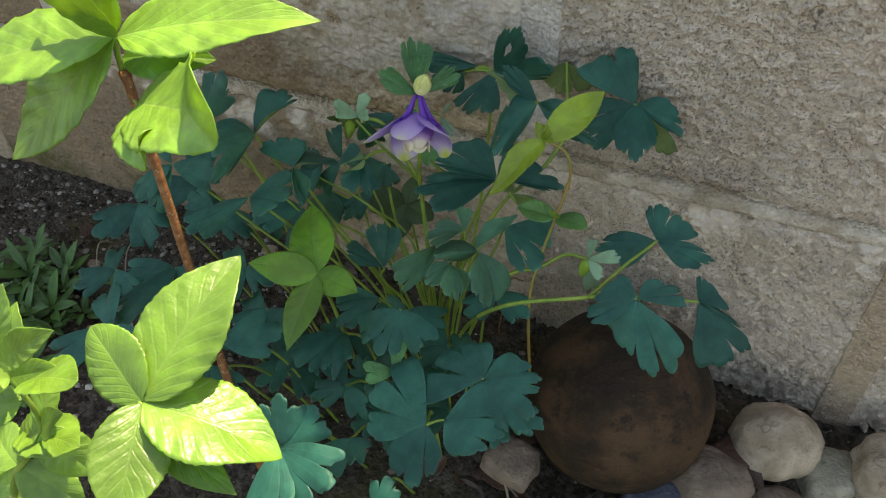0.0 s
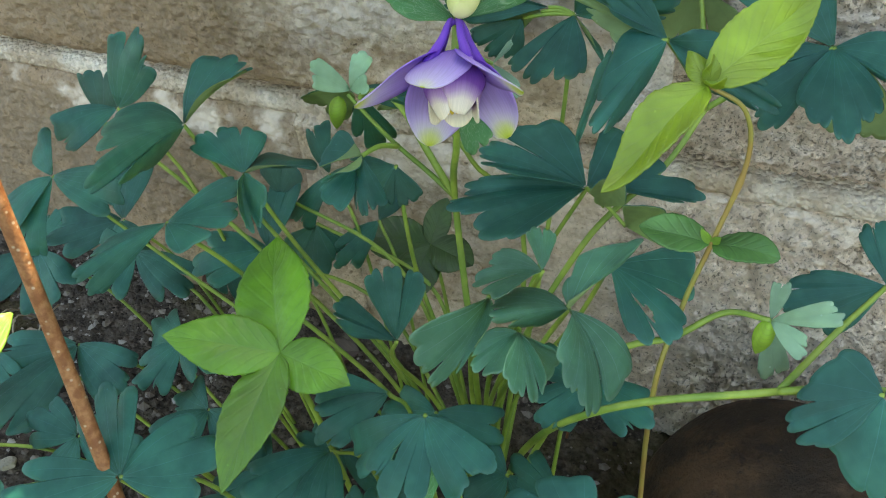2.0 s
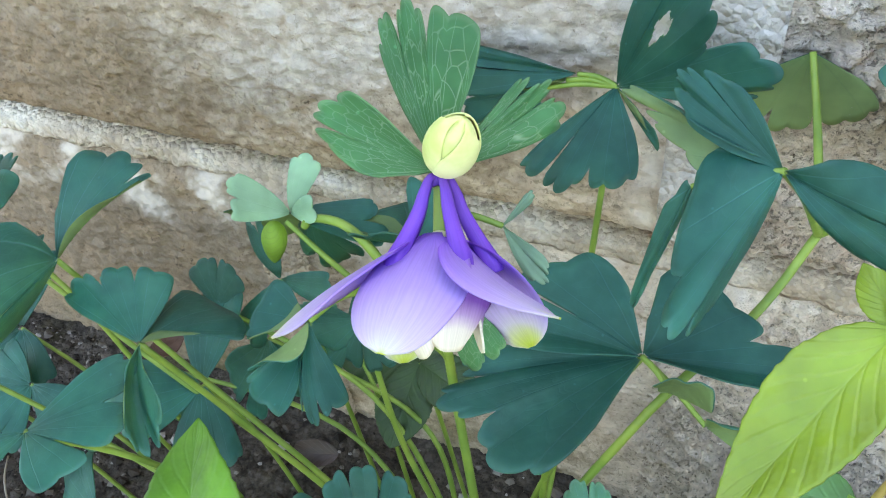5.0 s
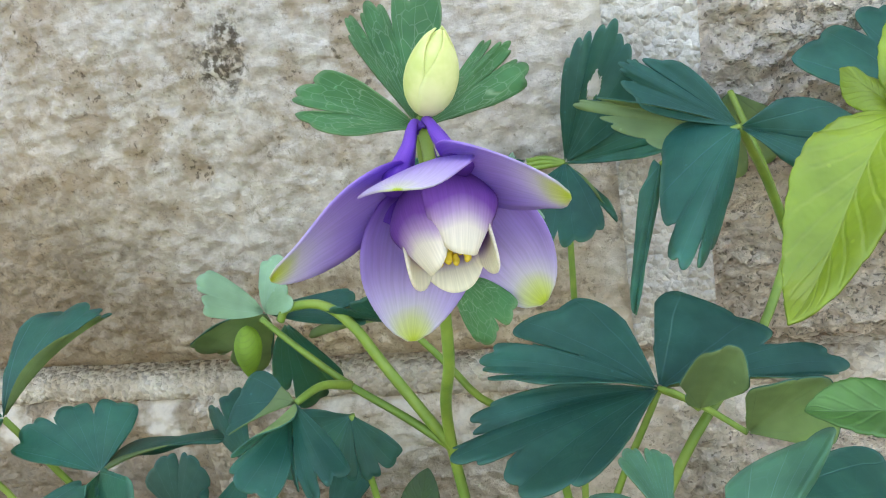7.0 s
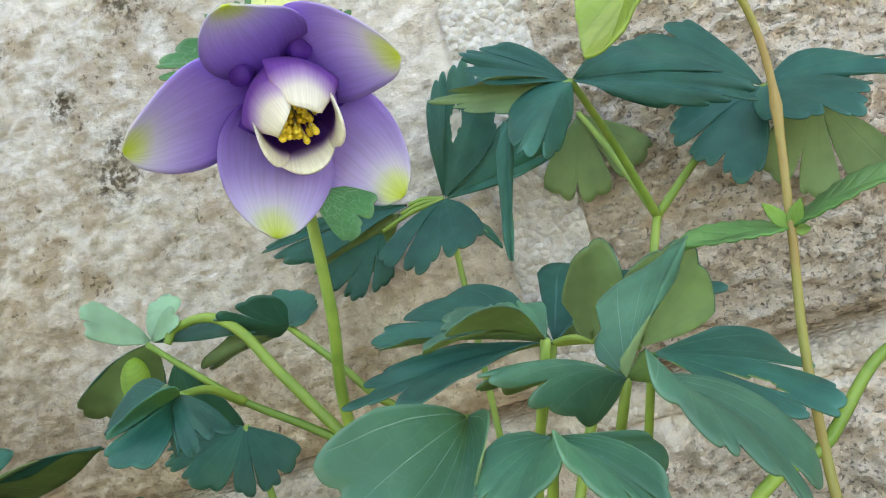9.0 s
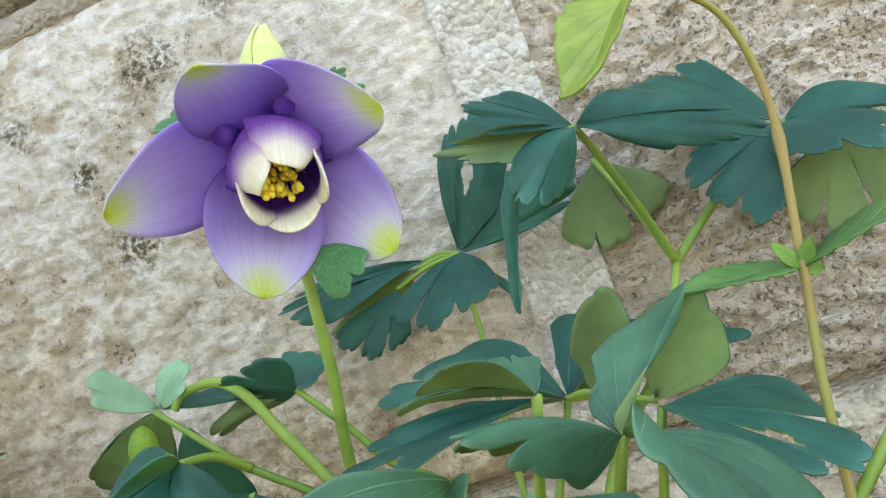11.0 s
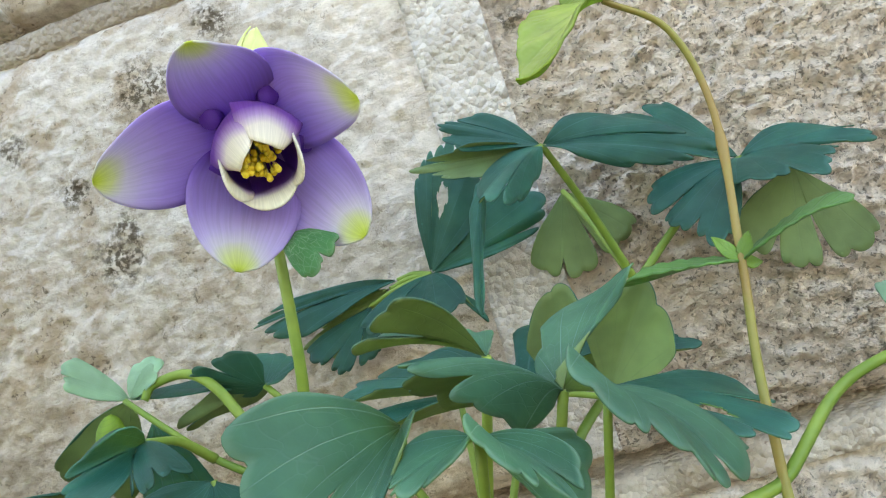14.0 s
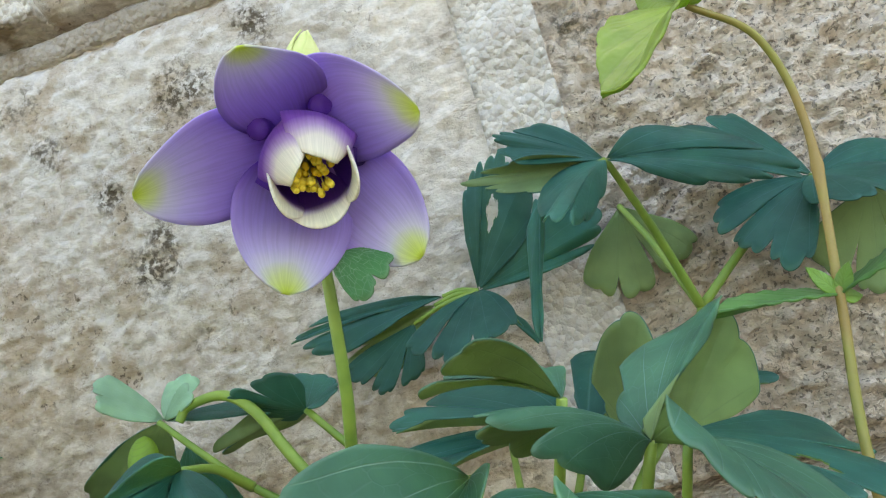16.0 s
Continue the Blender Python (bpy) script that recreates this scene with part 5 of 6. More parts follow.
# blue leaves deep in, against the wall
leaf((-0.0525, -0.0418, 0.1899), [(0.0272, -0.0979, 0.1437), (-0.0324, -0.0485, 0.1583)], [
    ((-0.0657, -0.0566, 0.1683), 0.014, (0, -0.9, 0.5), dict(droop=0.4, lobes=2)),
    ((-0.0279, -0.0451, 0.1953), 0.014, (0, -0.9, 0.5), dict(droop=0.3, lobes=2)),
    ((-0.0625, -0.035, 0.2091), 0.014, (0, -0.9, 0.5), dict(droop=0.3, lobes=2)),
], seed=41, r1=0.0007, low=True)
leaf((-0.0283, -0.0451, 0.1715), [(0.0307, -0.0975, 0.1455)], [
    ((-0.0465, -0.0614, 0.1513), 0.022, (0, -0.9, 0.5), dict(droop=0.4, lobes=3)),
    ((-0.0199, -0.0303, 0.1861), 0.018, (0, -0.9, 0.5), dict(droop=0.4, lobes=3)),
], seed=42, r1=0.0007, low=True)
# flower stalk, side stalk with a bud, bracts
NECK = Vector((0.0361, -0.0897, 0.2975))
AXIS = Vector((0.25, -0.74, -0.63)).normalized()
HEART = Vector((0.0394, -0.0989, 0.2934))      # where sepals and petals meet
stem = tube("flower_stalk", [CROWN, (0.0330, -0.0860, 0.1500), FORK, (0.0310, -0.0840, 0.2500), (0.0340, -0.0865, 0.2780), (0.0346, -0.0860, 0.2970), tuple(NECK + Vector((0.001, -0.0005, 0.003)))], 0.0015, 0.0010, STALK, columbine)
tube("flower_stalk", [tuple(NECK + Vector((-0.0005, 0.001, 0.001))), tuple(NECK + Vector((0.0008, -0.0018, 0.0012))), tuple(HEART)], 0.0010, 0.0011, STALK, columbine)
side = tube("side_stalk", [FORK, (0.0108, -0.0700, 0.2388), (0.0045, -0.0690, 0.2498), (-0.0025, -0.0680, 0.2551), (-0.0110, -0.0680, 0.2548), (-0.0135, -0.0690, 0.2520)], 0.0014, 0.0010, STALK, columbine)
thin = tube("side_stalk", [FORK, (0.0130, -0.0710, 0.2260), FORK_K, (-0.0090, -0.0700, 0.2440), (-0.0180, -0.0695, 0.2532)], 0.0011, 0.0007, STALK, columbine)
SB = (-0.0183, -0.0666, 0.2532)
fan_leaflet("bract", SB, (-0.0297, -0.0746, 0.2639), 0.013, (0, -0.7, 0.8), side, droop=0.3, lobes=2, notch=0.1, mats=[PALE_TOP, PALE_TOP], seed=50)
fan_leaflet("bract", SB, (-0.0175, -0.0545, 0.2631), 0.009, (0.3, -0.8, 0.6), side, droop=0.3, lobes=1, mats=[PALE_TOP, PALE_TOP], seed=51)
fan_leaflet("bract", SB, (-0.0098, -0.0677, 0.2585), 0.008, (0.2, -0.8, 0.6), side, droop=0.3, lobes=1, mats=[PALE_TOP, PALE_TOP], seed=52)
fan_leaflet("bract", SB, (-0.0403, -0.0567, 0.2347), 0.024, (-0.2, 0.9, 0.5), side, droop=0.5, lobes=2, seed=53)
fan_leaflet("bract", (-0.0164, -0.0614, 0.2477), (-0.0204, -0.05, 0.2167), 0.026, (0.1, -0.9, 0.3), side, droop=0.3, lobes=3, notch=0.3, seed=56)
fan_leaflet("bract", SB, (0.0058, -0.0597, 0.2499), 0.014, (0, -0.5, 1), side, droop=0.4, lobes=2, seed=54)


def bud(base, tip, radius, parent, name="bud", mats=None):
    """A closed bud: overlapping pointed segments swelling round its axis."""
    ax = Vector(tip) - Vector(base)
    M = frame_of(ax, (0, -1, 0.2))
    nv, nu = 20, 36
    t = np.linspace(0, 1, nv)
    prof = np.maximum(np.sin(np.clip(t, 0, 1) ** 0.78 * math.pi) ** 0.72 * radius, 0.00012)
    verts, faces, uvs = [], [], []
    for i in range(nv):
        for j in range(nu):
            a = 2 * math.pi * j / nu
            # three plump segments, creased where they meet
            r = prof[i] * (1 - 0.16 * (1 - abs(math.cos(1.5 * a)) ** 0.5) * math.sin(math.pi * min(1.0, 0.15 + t[i])))
            p = M @ np.array([r * math.cos(a), t[i] * ax.length, r * math.sin(a)])
            verts.append(p)
            uvs.append((math.sin(a), t[i]))
    for i in range(nv - 1):
        for j in range(nu):
            a, b = i * nu + j, i * nu + (j + 1) % nu
            faces.append((b, a, a + nu, b + nu))
    faces.append(tuple(range(nu)))
    faces.append(tuple((nv - 1) * nu + j for j in reversed(range(nu))))
    body = link(name, mesh_of(name, verts, faces, mats or [BUD_SKIN], uvs), parent, base, "plump pale yellow-green bud")
    if name == "bud" and mats is None:
        # three lapping segments with pointed tips
        for q in range(3):
            grid, guv = [], []
            for i in range(15):
                f = i / 14 * 0.98
                r = max(0.0003, radius * math.sin(f ** 0.78 * math.pi) ** 0.72) * 1.03 + 0.00005 + 0.0002 * f ** 3
                half = 1.10 * (1 - max(0.0, (f - 0.45) / 0.55) ** 1.6) + 0.03
                row = []
                for s in np.linspace(-1, 1, 13):
                    a = 2.094 * q + 0.5 + s * half
                    rr = r + 0.00010 * s * radius / 0.0052
                    row.append(M @ np.array([rr * math.cos(a), f * ax.length * 1.03, rr * math.sin(a)]))
                grid.append(row)
                guv.append([(s, f) for s in np.linspace(-1, 1, 13)])
            link("bud_segment", sheet("bud_segment", np.array(grid), np.array(guv), [BUD_SKIN, BUD_SKIN], 0.0003), body, base)
    return body


bud((0.0372, -0.0900, 0.3012), (0.0438, -0.0944, 0.3156), 0.0043, stem)
bud((-0.0226, -0.0687, 0.2512), (-0.0237, -0.0721, 0.2388), 0.0034, side, mats=[LIME_UNDER])
BJ = (0.0355, -0.0885, 0.2985)
BRACT = [BRACT_TOP, LEAF_TOP]
for tip, left, right, lob, at in (((0.0125, -0.0891, 0.3051), (0.0165, -0.0863, 0.3096), (0.0200, -0.0930, 0.3005), 2, 5), ((0.0234, -0.0690, 0.3197), (0.0214, -0.0769, 0.3149), (0.0384, -0.0740, 0.3188), 3, 6), ((0.0510, -0.0709, 0.3090), (0.0465, -0.0732, 0.3107), (0.0528, -0.0731, 0.3008), 3, 7)):
    lobed_leaflet(stem, BJ, tip, left, right, arch=0.08, lobes=lob, cut=0.30, seed=at, mats=BRACT, top=(0, -0.8, 0.6)).name = "bract"
fan_leaflet("bract", (0.0382, -0.0950, 0.2738), (0.0481, -0.1023, 0.2645), 0.012, (0.3, -0.9, 0.3), stem, droop=0.2, lobes=2, notch=0.1, mats=[BRACT_TOP, LEAF_UNDER], seed=61)
st2 = tube("side_stalk", [(0.0348, -0.0860, 0.2860), (0.0400, -0.0850, 0.2855), (0.0451, -0.0840, 0.2834)], 0.0007, 0.0006, STALK, columbine)
lobed_leaflet(st2, (0.0451, -0.0840, 0.2834), (0.0501, -0.0793, 0.2899), (0.0489, -0.0795, 0.2895), (0.0504, -0.0795, 0.2886), lobes=1, seed=62, mats=[PALE_TOP, PALE_TOP]).name = "bract"
lobed_leaflet(st2, (0.0451, -0.0840, 0.2834), (0.0560, -0.0888, 0.2768), (0.0553, -0.0872, 0.2795), (0.0530, -0.0895, 0.2765), lobes=2, cut=0.15, seed=63, mats=[PALE_TOP, PALE_TOP]).name = "bract"

# young leaf with a bud, right, on an arching stalk
st3 = tube("side_stalk", [CROWN, (0.087, -0.1113, 0.1848), (0.113, -0.1046, 0.2077), (0.1261, -0.0991, 0.2177), (0.1391, -0.1024, 0.2221)], 0.0013, 0.0009, STALK, columbine)
YJ = (0.1391, -0.1024, 0.2221)
for tip, w in (((0.1566, -0.1049, 0.2342), 0.008), ((0.1506, -0.1113, 0.2217), 0.008), ((0.1443, -0.1066, 0.2022), 0.010), ((0.14, -0.0958, 0.233), 0.006)):
    fan_leaflet("bract", YJ, tip, w, (0, -0.8, 0.7), st3, droop=0.3, lobes=2, notch=0.12, mats=[PALE_TOP, PALE_TOP], seed=int(w * 1e4) + int(tip[0] * 1e3))
bud(YJ, (0.1372, -0.1048, 0.2089), 0.0032, st3, mats=[LIME_UNDER])


# ---- the flower ----
def build_flower():
    M = frame_of(AXIS, (0, -0.3, 1))          # columns: across, along the axis, up
    ex, ea, eu = M[:, 0], M[:, 1], M[:, 2]
    H = np.array(HEART)
    # the core holds the parts together
    core = bud(tuple(HEART - AXIS * 0.0015), tuple(HEART + AXIS * 0.0050), 0.0019, columbine, "flower", [FILAMENT])
    tagged(core, "nodding violet and cream columbine flower with yellow stamens")
    tips = [(0.0180, -0.1223, 0.2860), (0.0329, -0.1078, 0.2663), (0.0547, -0.0974, 0.2671), (0.0628, -0.1068, 0.2897), (0.0433, -0.1285, 0.3002)]
    angles = []
    for i, tip in enumerate(tips):
        d = np.array(tip) - H
        radial = d - ea * (d @ ea)
        radial /= np.linalg.norm(radial)
        angles.append(math.atan2(radial @ eu, radial @ ex))
        base = H + radial * 0.0022 - ea * 0.0004
        ln = np.linalg.norm(np.array(tip) - base)
        nv, nu = 23, 17
        t = np.linspace(0, 1, nv)
        w = np.sin(np.clip(t, 0, 1) ** 0.86 * math.pi * 0.985) ** 0.62
        w = np.where(t < 0.12, 0.14 + (w - 0.14) * (t / 0.12) ** 1.2, w)
        w = np.clip(w, 0.10, None) * np.where(t > 0.94, 1 - ((t - 0.94) / 0.06) ** 2 * 0.45, 1.0)
        s = np.linspace(-1, 1, nu)
        width = (0.0200, 0.0215, 0.0195, 0.0210, 0.0180)[i]
        U = w[:, None] * s[None, :] * width / ln / 2
        V = np.broadcast_to(t[:, None], U.shape)
        g = np.stack([U, V, np.zeros_like(U)], axis=-1)
        g = bend(g, (-0.35, -0.35, -0.35, 0.55, -0.15)[i], 0.45, 0.06, 70 + i)
        # the inner face looks along the axis
        loc = set_on(g, base, tip, tuple(ea - radial * 0.2))
        loc = loc + (4 * t * (1 - t) * (0, 0, 0, 0.0048, 0.0012)[i])[:, None, None] * eu
        uv = np.stack(np.broadcast_arrays(s[None, :], t[:, None]), axis=-1)
        link("sepal", sheet("sepal", loc, uv, [SEPAL_IN, SEPAL_OUT], 0.00035), core, tuple(base), "violet sepal with a yellow-green tip")
    angles.sort()
    for i in range(5):
        a = angles[i]
        b = angles[(i + 1) % 5] + (2 * math.pi if i == 4 else 0)
        mid = (a + b) / 2
        rad = ex * math.cos(mid) + eu * math.sin(mid)
        tan = np.cross(ea, rad)
        upper = float(rad @ eu)
        # the blade: a strip of the cup, narrow at its root, broad and rounded at its lip, lapping its neighbours
        nv, nu = 23, 17
        grid, uv = [], []
        lap = (1.12 if i % 2 else 1.03) if upper > 0.3 else (0.90 if i % 2 else 1.0)
        mouth = 0.0047 - 0.0014 * upper + 0.0005 * (i % 2)
        flare = 0.0020 if upper < 0.3 else 0.0
        for iv in range(nv):
            t = iv / (nv - 1)
            r = 0.0030 + 0.0048 * math.sin(min(1, t / 0.55) * math.pi / 2) + (mouth - 0.0078) * max(0, (t - 0.45) / 0.55) ** 1.7 + flare * max(0, (t - 0.72) / 0.28) ** 1.6
            along = 0.0005 + (0.0186 + 0.0006 * (i % 3)) * t
            half = 0.22 + (0.60 if upper > 0.3 else 0.50) * math.sin(min(1.0, t / 0.5) * math.pi / 2) + 0.16 * max(0, t - 0.6)
            row, ruv = [], []
            for iu in range(nu):
                s = 2 * iu / (nu - 1) - 1
                ang = s * half
                lip = (-0.0042 if upper > 0.3 else -0.0062) * (abs(s) ** (3.6 if upper > 0.3 else 2.4)) * max(0, (t - 0.45) / 0.55) ** 1.5
                rr = r * lap + 0.0004 * s * t * (1 if i % 2 else -1)
                row.append(ea * (along + lip) + rad * (rr * (1 - 0.30 * ang * ang)) + tan * (rr * 0.96 * ang))
                ruv.append((s, t))
            grid.append(row)
            uv.append(ruv)
        base = tuple(HEART)
        link("petal", sheet("petal", np.array(grid), np.array(uv), [PETAL_SKIN, PETAL_INSIDE], 0.0004), core, base, "cream petal, violet at its root")
        # the hooked spur behind it
        back = [H + rad * 0.0094 + ea * 0.0062, H + rad * 0.0080 + ea * 0.0030, H + rad * 0.0044 - ea * 0.0036, H + rad * 0.0030 - ea * 0.0074, H + rad * 0.0016 - ea * 0.0100, H + rad * 0.0003 - ea * 0.0092]
        tube("spur", [tuple(p) for p in back], 0.0017, 0.0005, SPUR_SKIN, core, "violet hooked spur", 12, ((0.12, 0.0005, 0.12), (0.97, 0.0006, 0.06)), 6)
    # stamens
    rng = random.Random(5)
    for i in range(40):
        a, q = rng.uniform(0, 6.283), 0.0036 * math.sqrt(rng.random())
        end = H + ea * rng.uniform(0.0125, 0.0160) + (ex * math.cos(a) + eu * math.sin(a)) * q
        start = H + ea * 0.003 + (ex * math.cos(a) + eu * math.sin(a)) * q * 0.5
        st = tube("stamen", [tuple(start), tuple((start + end) / 2), tuple(end)], 0.00018, 0.00016, FILAMENT, core, "", 6, (), 3)
        tube("anther", [tuple(end - ea * 0.0003), tuple(end + ea * 0.0008 + (ex * math.cos(a) + eu * math.sin(a)) * 0.0004), tuple(end + ea * 0.0016)], 0.00044, 0.00036, ANTHER, st, "", 8, ((0.5, 0.00025, 0.4),), 3)


build_flower()

# ---- lime-green sprigs ----
sprig_low = thing("leafy_sprig", (0.0091, -0.1414, 0.03), "low lime-green sprig with four pointed oval leaves", "shrub sprig", "lime-green sprigs")
S1 = (-0.0116, -0.1474, 0.1971)
sp = tube("stem", [(0.0091, -0.1414, 0.03), (-0.0092, -0.1395, 0.1455), S1], 0.0014, 0.0010, STALK, sprig_low)
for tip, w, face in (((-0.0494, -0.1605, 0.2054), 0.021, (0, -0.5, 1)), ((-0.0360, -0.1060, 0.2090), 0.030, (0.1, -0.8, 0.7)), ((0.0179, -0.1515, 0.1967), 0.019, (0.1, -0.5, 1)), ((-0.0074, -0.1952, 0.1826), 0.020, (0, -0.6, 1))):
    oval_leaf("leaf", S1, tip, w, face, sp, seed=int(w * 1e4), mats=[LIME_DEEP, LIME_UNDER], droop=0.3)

sprig_tall = thing("leafy_sprig", (0.1147, -0.0999, 0.002), "tall lime-green sprig with a tan arching stem", "shrub sprig", "lime-green sprigs")
N2, C2 = (0.1179, -0.0974, 0.2421), (0.1098, -0.098, 0.2948)
sp = tube("stem", [(0.1147, -0.0999, 0.002), (0.1096, -0.1122, 0.1714), (0.1129, -0.102, 0.2156), N2, (0.1228, -0.0926, 0.2694), (0.1198, -0.0942, 0.2866), C2], 0.0010, 0.0006, STALK_BROWN, sprig_tall, bulge=((0.62, 0.0004, 0.015),))
for tip, w, face, cut in (((0.1317, -0.0714, 0.3121), 0.017, (0.1, -0.7, 0.8), 0.25), ((0.0907, -0.1271, 0.2768), 0.0150, (-0.45, -0.78, 0.36), 0.45), ((0.1030, -0.0930, 0.3010), 0.006, (-0.2, -0.6, 0.9), 0.25), ((0.1095, -0.0950, 0.3020), 0.005, (0.4, -0.8, 0.4), 0.25), ((0.1140, -0.1020, 0.3000), 0.005, (0.4, -0.8, 0.4), 0.25)):
    oval_leaf("leaf", C2, tip, w, face, sp, seed=int(w * 1e4), mats=[LIME_SHADED, LIME_UNDER], droop=0.4, wave=0.40, fold=cut)
for tip, w, face in (((0.0965, -0.098, 0.2440), 0.014, (0, -0.15, 1)), ((0.1371, -0.1029, 0.2470), 0.012, (0.1, -0.15, 1))):
    oval_leaf("leaf", N2, tip, w, face, sp, seed=int(w * 1e4), mats=[SOFT_GREEN, SOFT_GREEN], droop=0.3, blunt=0.8, stalk=0.12)
for tip in ((0.1143, -0.0977, 0.2477), (0.1204, -0.0988, 0.2468), (0.1214, -0.0959, 0.241)):
    oval_leaf("leaf", N2, tip, 0.0026, (0, -0.8, 0.4), sp, seed=3, droop=0.1)

# sunlit sprig close to the eye
sprig_sun = thing("leafy_sprig", (-0.0444, -0.3118, 0.028), "sunlit lime-green sprig with broad glossy leaves", "shrub sprig", "lime-green sprigs")
S3 = (0.0170, -0.3027, 0.2988)
sp = tube("stem", [(-0.0444, -0.3118, 0.028), (-0.0169, -0.3175, 0.2035), (0.0118, -0.31, 0.2851), S3], 0.0022, 0.0015, STALK, sprig_sun)
for tip, w, face, bl in (((0.0275, -0.2410, 0.3220), 0.036, (0.1, -0.6, 0.8), 0.35), ((-0.0130, -0.2880, 0.3140), 0.026, (0, -0.7, 0.8), 0.7), ((0.0708, -0.2961, 0.2807), 0.036, (0.33, 0.05, 1), 0.35), ((0.0298, -0.3420, 0.2844), 0.029, (0.33, 0.1, 1), 0.5)):
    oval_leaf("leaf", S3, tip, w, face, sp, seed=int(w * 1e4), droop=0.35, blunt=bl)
L3 = (0.0150, -0.3040, 0.2860)
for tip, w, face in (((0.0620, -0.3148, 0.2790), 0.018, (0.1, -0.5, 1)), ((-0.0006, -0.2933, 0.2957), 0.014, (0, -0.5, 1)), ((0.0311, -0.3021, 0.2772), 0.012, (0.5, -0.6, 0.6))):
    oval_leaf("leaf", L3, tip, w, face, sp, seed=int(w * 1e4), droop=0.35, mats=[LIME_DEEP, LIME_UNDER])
sprig_two = thing("leafy_sprig", (-0.149, -0.311, 0.028), "bushy sunlit yellow-green sprig near the soil", "shrub sprig", "lime-green sprigs")
S5 = (-0.0868, -0.2962, 0.2048)
sp = tube("stem", [(-0.149, -0.311, 0.028), (-0.12, -0.3142, 0.148), S5, (-0.0896, -0.2921, 0.2439)], 0.0020, 0.0013, STALK, sprig_two)
for base, tip, w, face in (
        (S5, (-0.062, -0.2942, 0.2313), 0.016, (0.1, -0.6, 1)), (S5, (-0.0871, -0.2709, 0.2318), 0.018, (0, -0.7, 0.8)), (S5, (-0.0656, -0.2969, 0.1752), 0.024, (0.1, -0.4, 1)),
        (S5, (-0.116, -0.2974, 0.174), 0.026, (-0.1, -0.4, 1)), ((-0.0896, -0.2921, 0.2439), (-0.0591, -0.2851, 0.2584), 0.014, (0.1, -0.7, 0.8)), ((-0.0896, -0.2921, 0.2439), (-0.0961, -0.2662, 0.2683), 0.018, (0, -0.8, 0.6)),
        ((-0.0896, -0.2921, 0.2439), (-0.1016, -0.3129, 0.2569), 0.018, (0, -0.5, 1)), ((-0.1087, -0.308, 0.174), (-0.0764, -0.3054, 0.1489), 0.026, (0, -0.5, 1)), ((-0.1087, -0.308, 0.174), (-0.1429, -0.2925, 0.167), 0.026, (0, -0.5, 1)),
        ((-0.1221, -0.3144, 0.143), (-0.0939, -0.3067, 0.1184), 0.026, (0, -0.5, 1)), ((-0.1221, -0.3144, 0.143), (-0.1547, -0.294, 0.1251), 0.024, (0, -0.5, 1))):
    oval_leaf("leaf", base, tip, w, face, sp, seed=int(abs(tip[2]) * 1e4), droop=0.4, blunt=0.5)

for base, tip, w, face, bl in (((-0.0809, -0.292, 0.245), (-0.0404, -0.2901, 0.2652), 0.025, (0.38, 0.12, 0.92), 0.8), ((-0.089, -0.2918, 0.2567), (-0.0419, -0.2864, 0.296), 0.017, (0.1, -0.6, 0.8), 0.2), ((-0.1069, -0.2957, 0.1908), (-0.0603, -0.2976, 0.207), 0.030, (0.38, 0.12, 0.92), 0.3), ((-0.089, -0.2918, 0.2567), (-0.0858, -0.2721, 0.2922), 0.016, (0, -0.7, 0.7), 0.3), ((-0.0881, -0.2945, 0.228), (-0.1044, -0.3058, 0.2261), 0.022, (0.3, 0.1, 0.9), 0.5)):
    oval_leaf("leaf", base, tip, w, face, sp, seed=int(abs(tip[2]) * 1e4) + 7, droop=0.4, blunt=bl, stalk=0.12)

# shrub twig with a brown woody stem, its head in the sun
twig = thing("shrub_twig", (-0.0314, -0.2221, 0.026), "brown woody twig with large lime-green leaves at its head", "shrub")
T0, T1 = (-0.0950, -0.1570, 0.3097), (-0.1013, -0.1520, 0.3230)
tw = tube("woody_stem", [(-0.0314, -0.2221, 0.026), (-0.043, -0.2144, 0.1007), (-0.0750, -0.1816, 0.1997), T0, T1], 0.0030, 0.0024, TWIG, twig, bulge=((0.86, 0.0008, 0.03),))
top = tube("green_shoot", [T1, (-0.1010, -0.1510, 0.3340), (-0.0991, -0.1500, 0.3424)], 0.0016, 0.0013, STALK, twig)
T2 = (-0.0991, -0.1500, 0.3424)
for tip, w, face, bl in (((0.0024, -0.1187, 0.3532), 0.038, (0.2, -0.45, 1), 0.0), ((-0.1692, -0.1886, 0.2730), 0.044, (0.2, -0.4, 0.9), 0.0), ((-0.1856, -0.1846, 0.3273), 0.044, (0.35, -0.15, 1), 0.2), ((-0.1300, -0.1200, 0.4160), 0.036, (0, -0.9, 0.5), 0.2), ((-0.1155, -0.1687, 0.4091), 0.024, (0, -0.9, 0.5), 0.4)):
    oval_leaf("leaf", T2, tip, w, face, top, seed=int(w * 1e4), droop=0.45, blunt=bl)
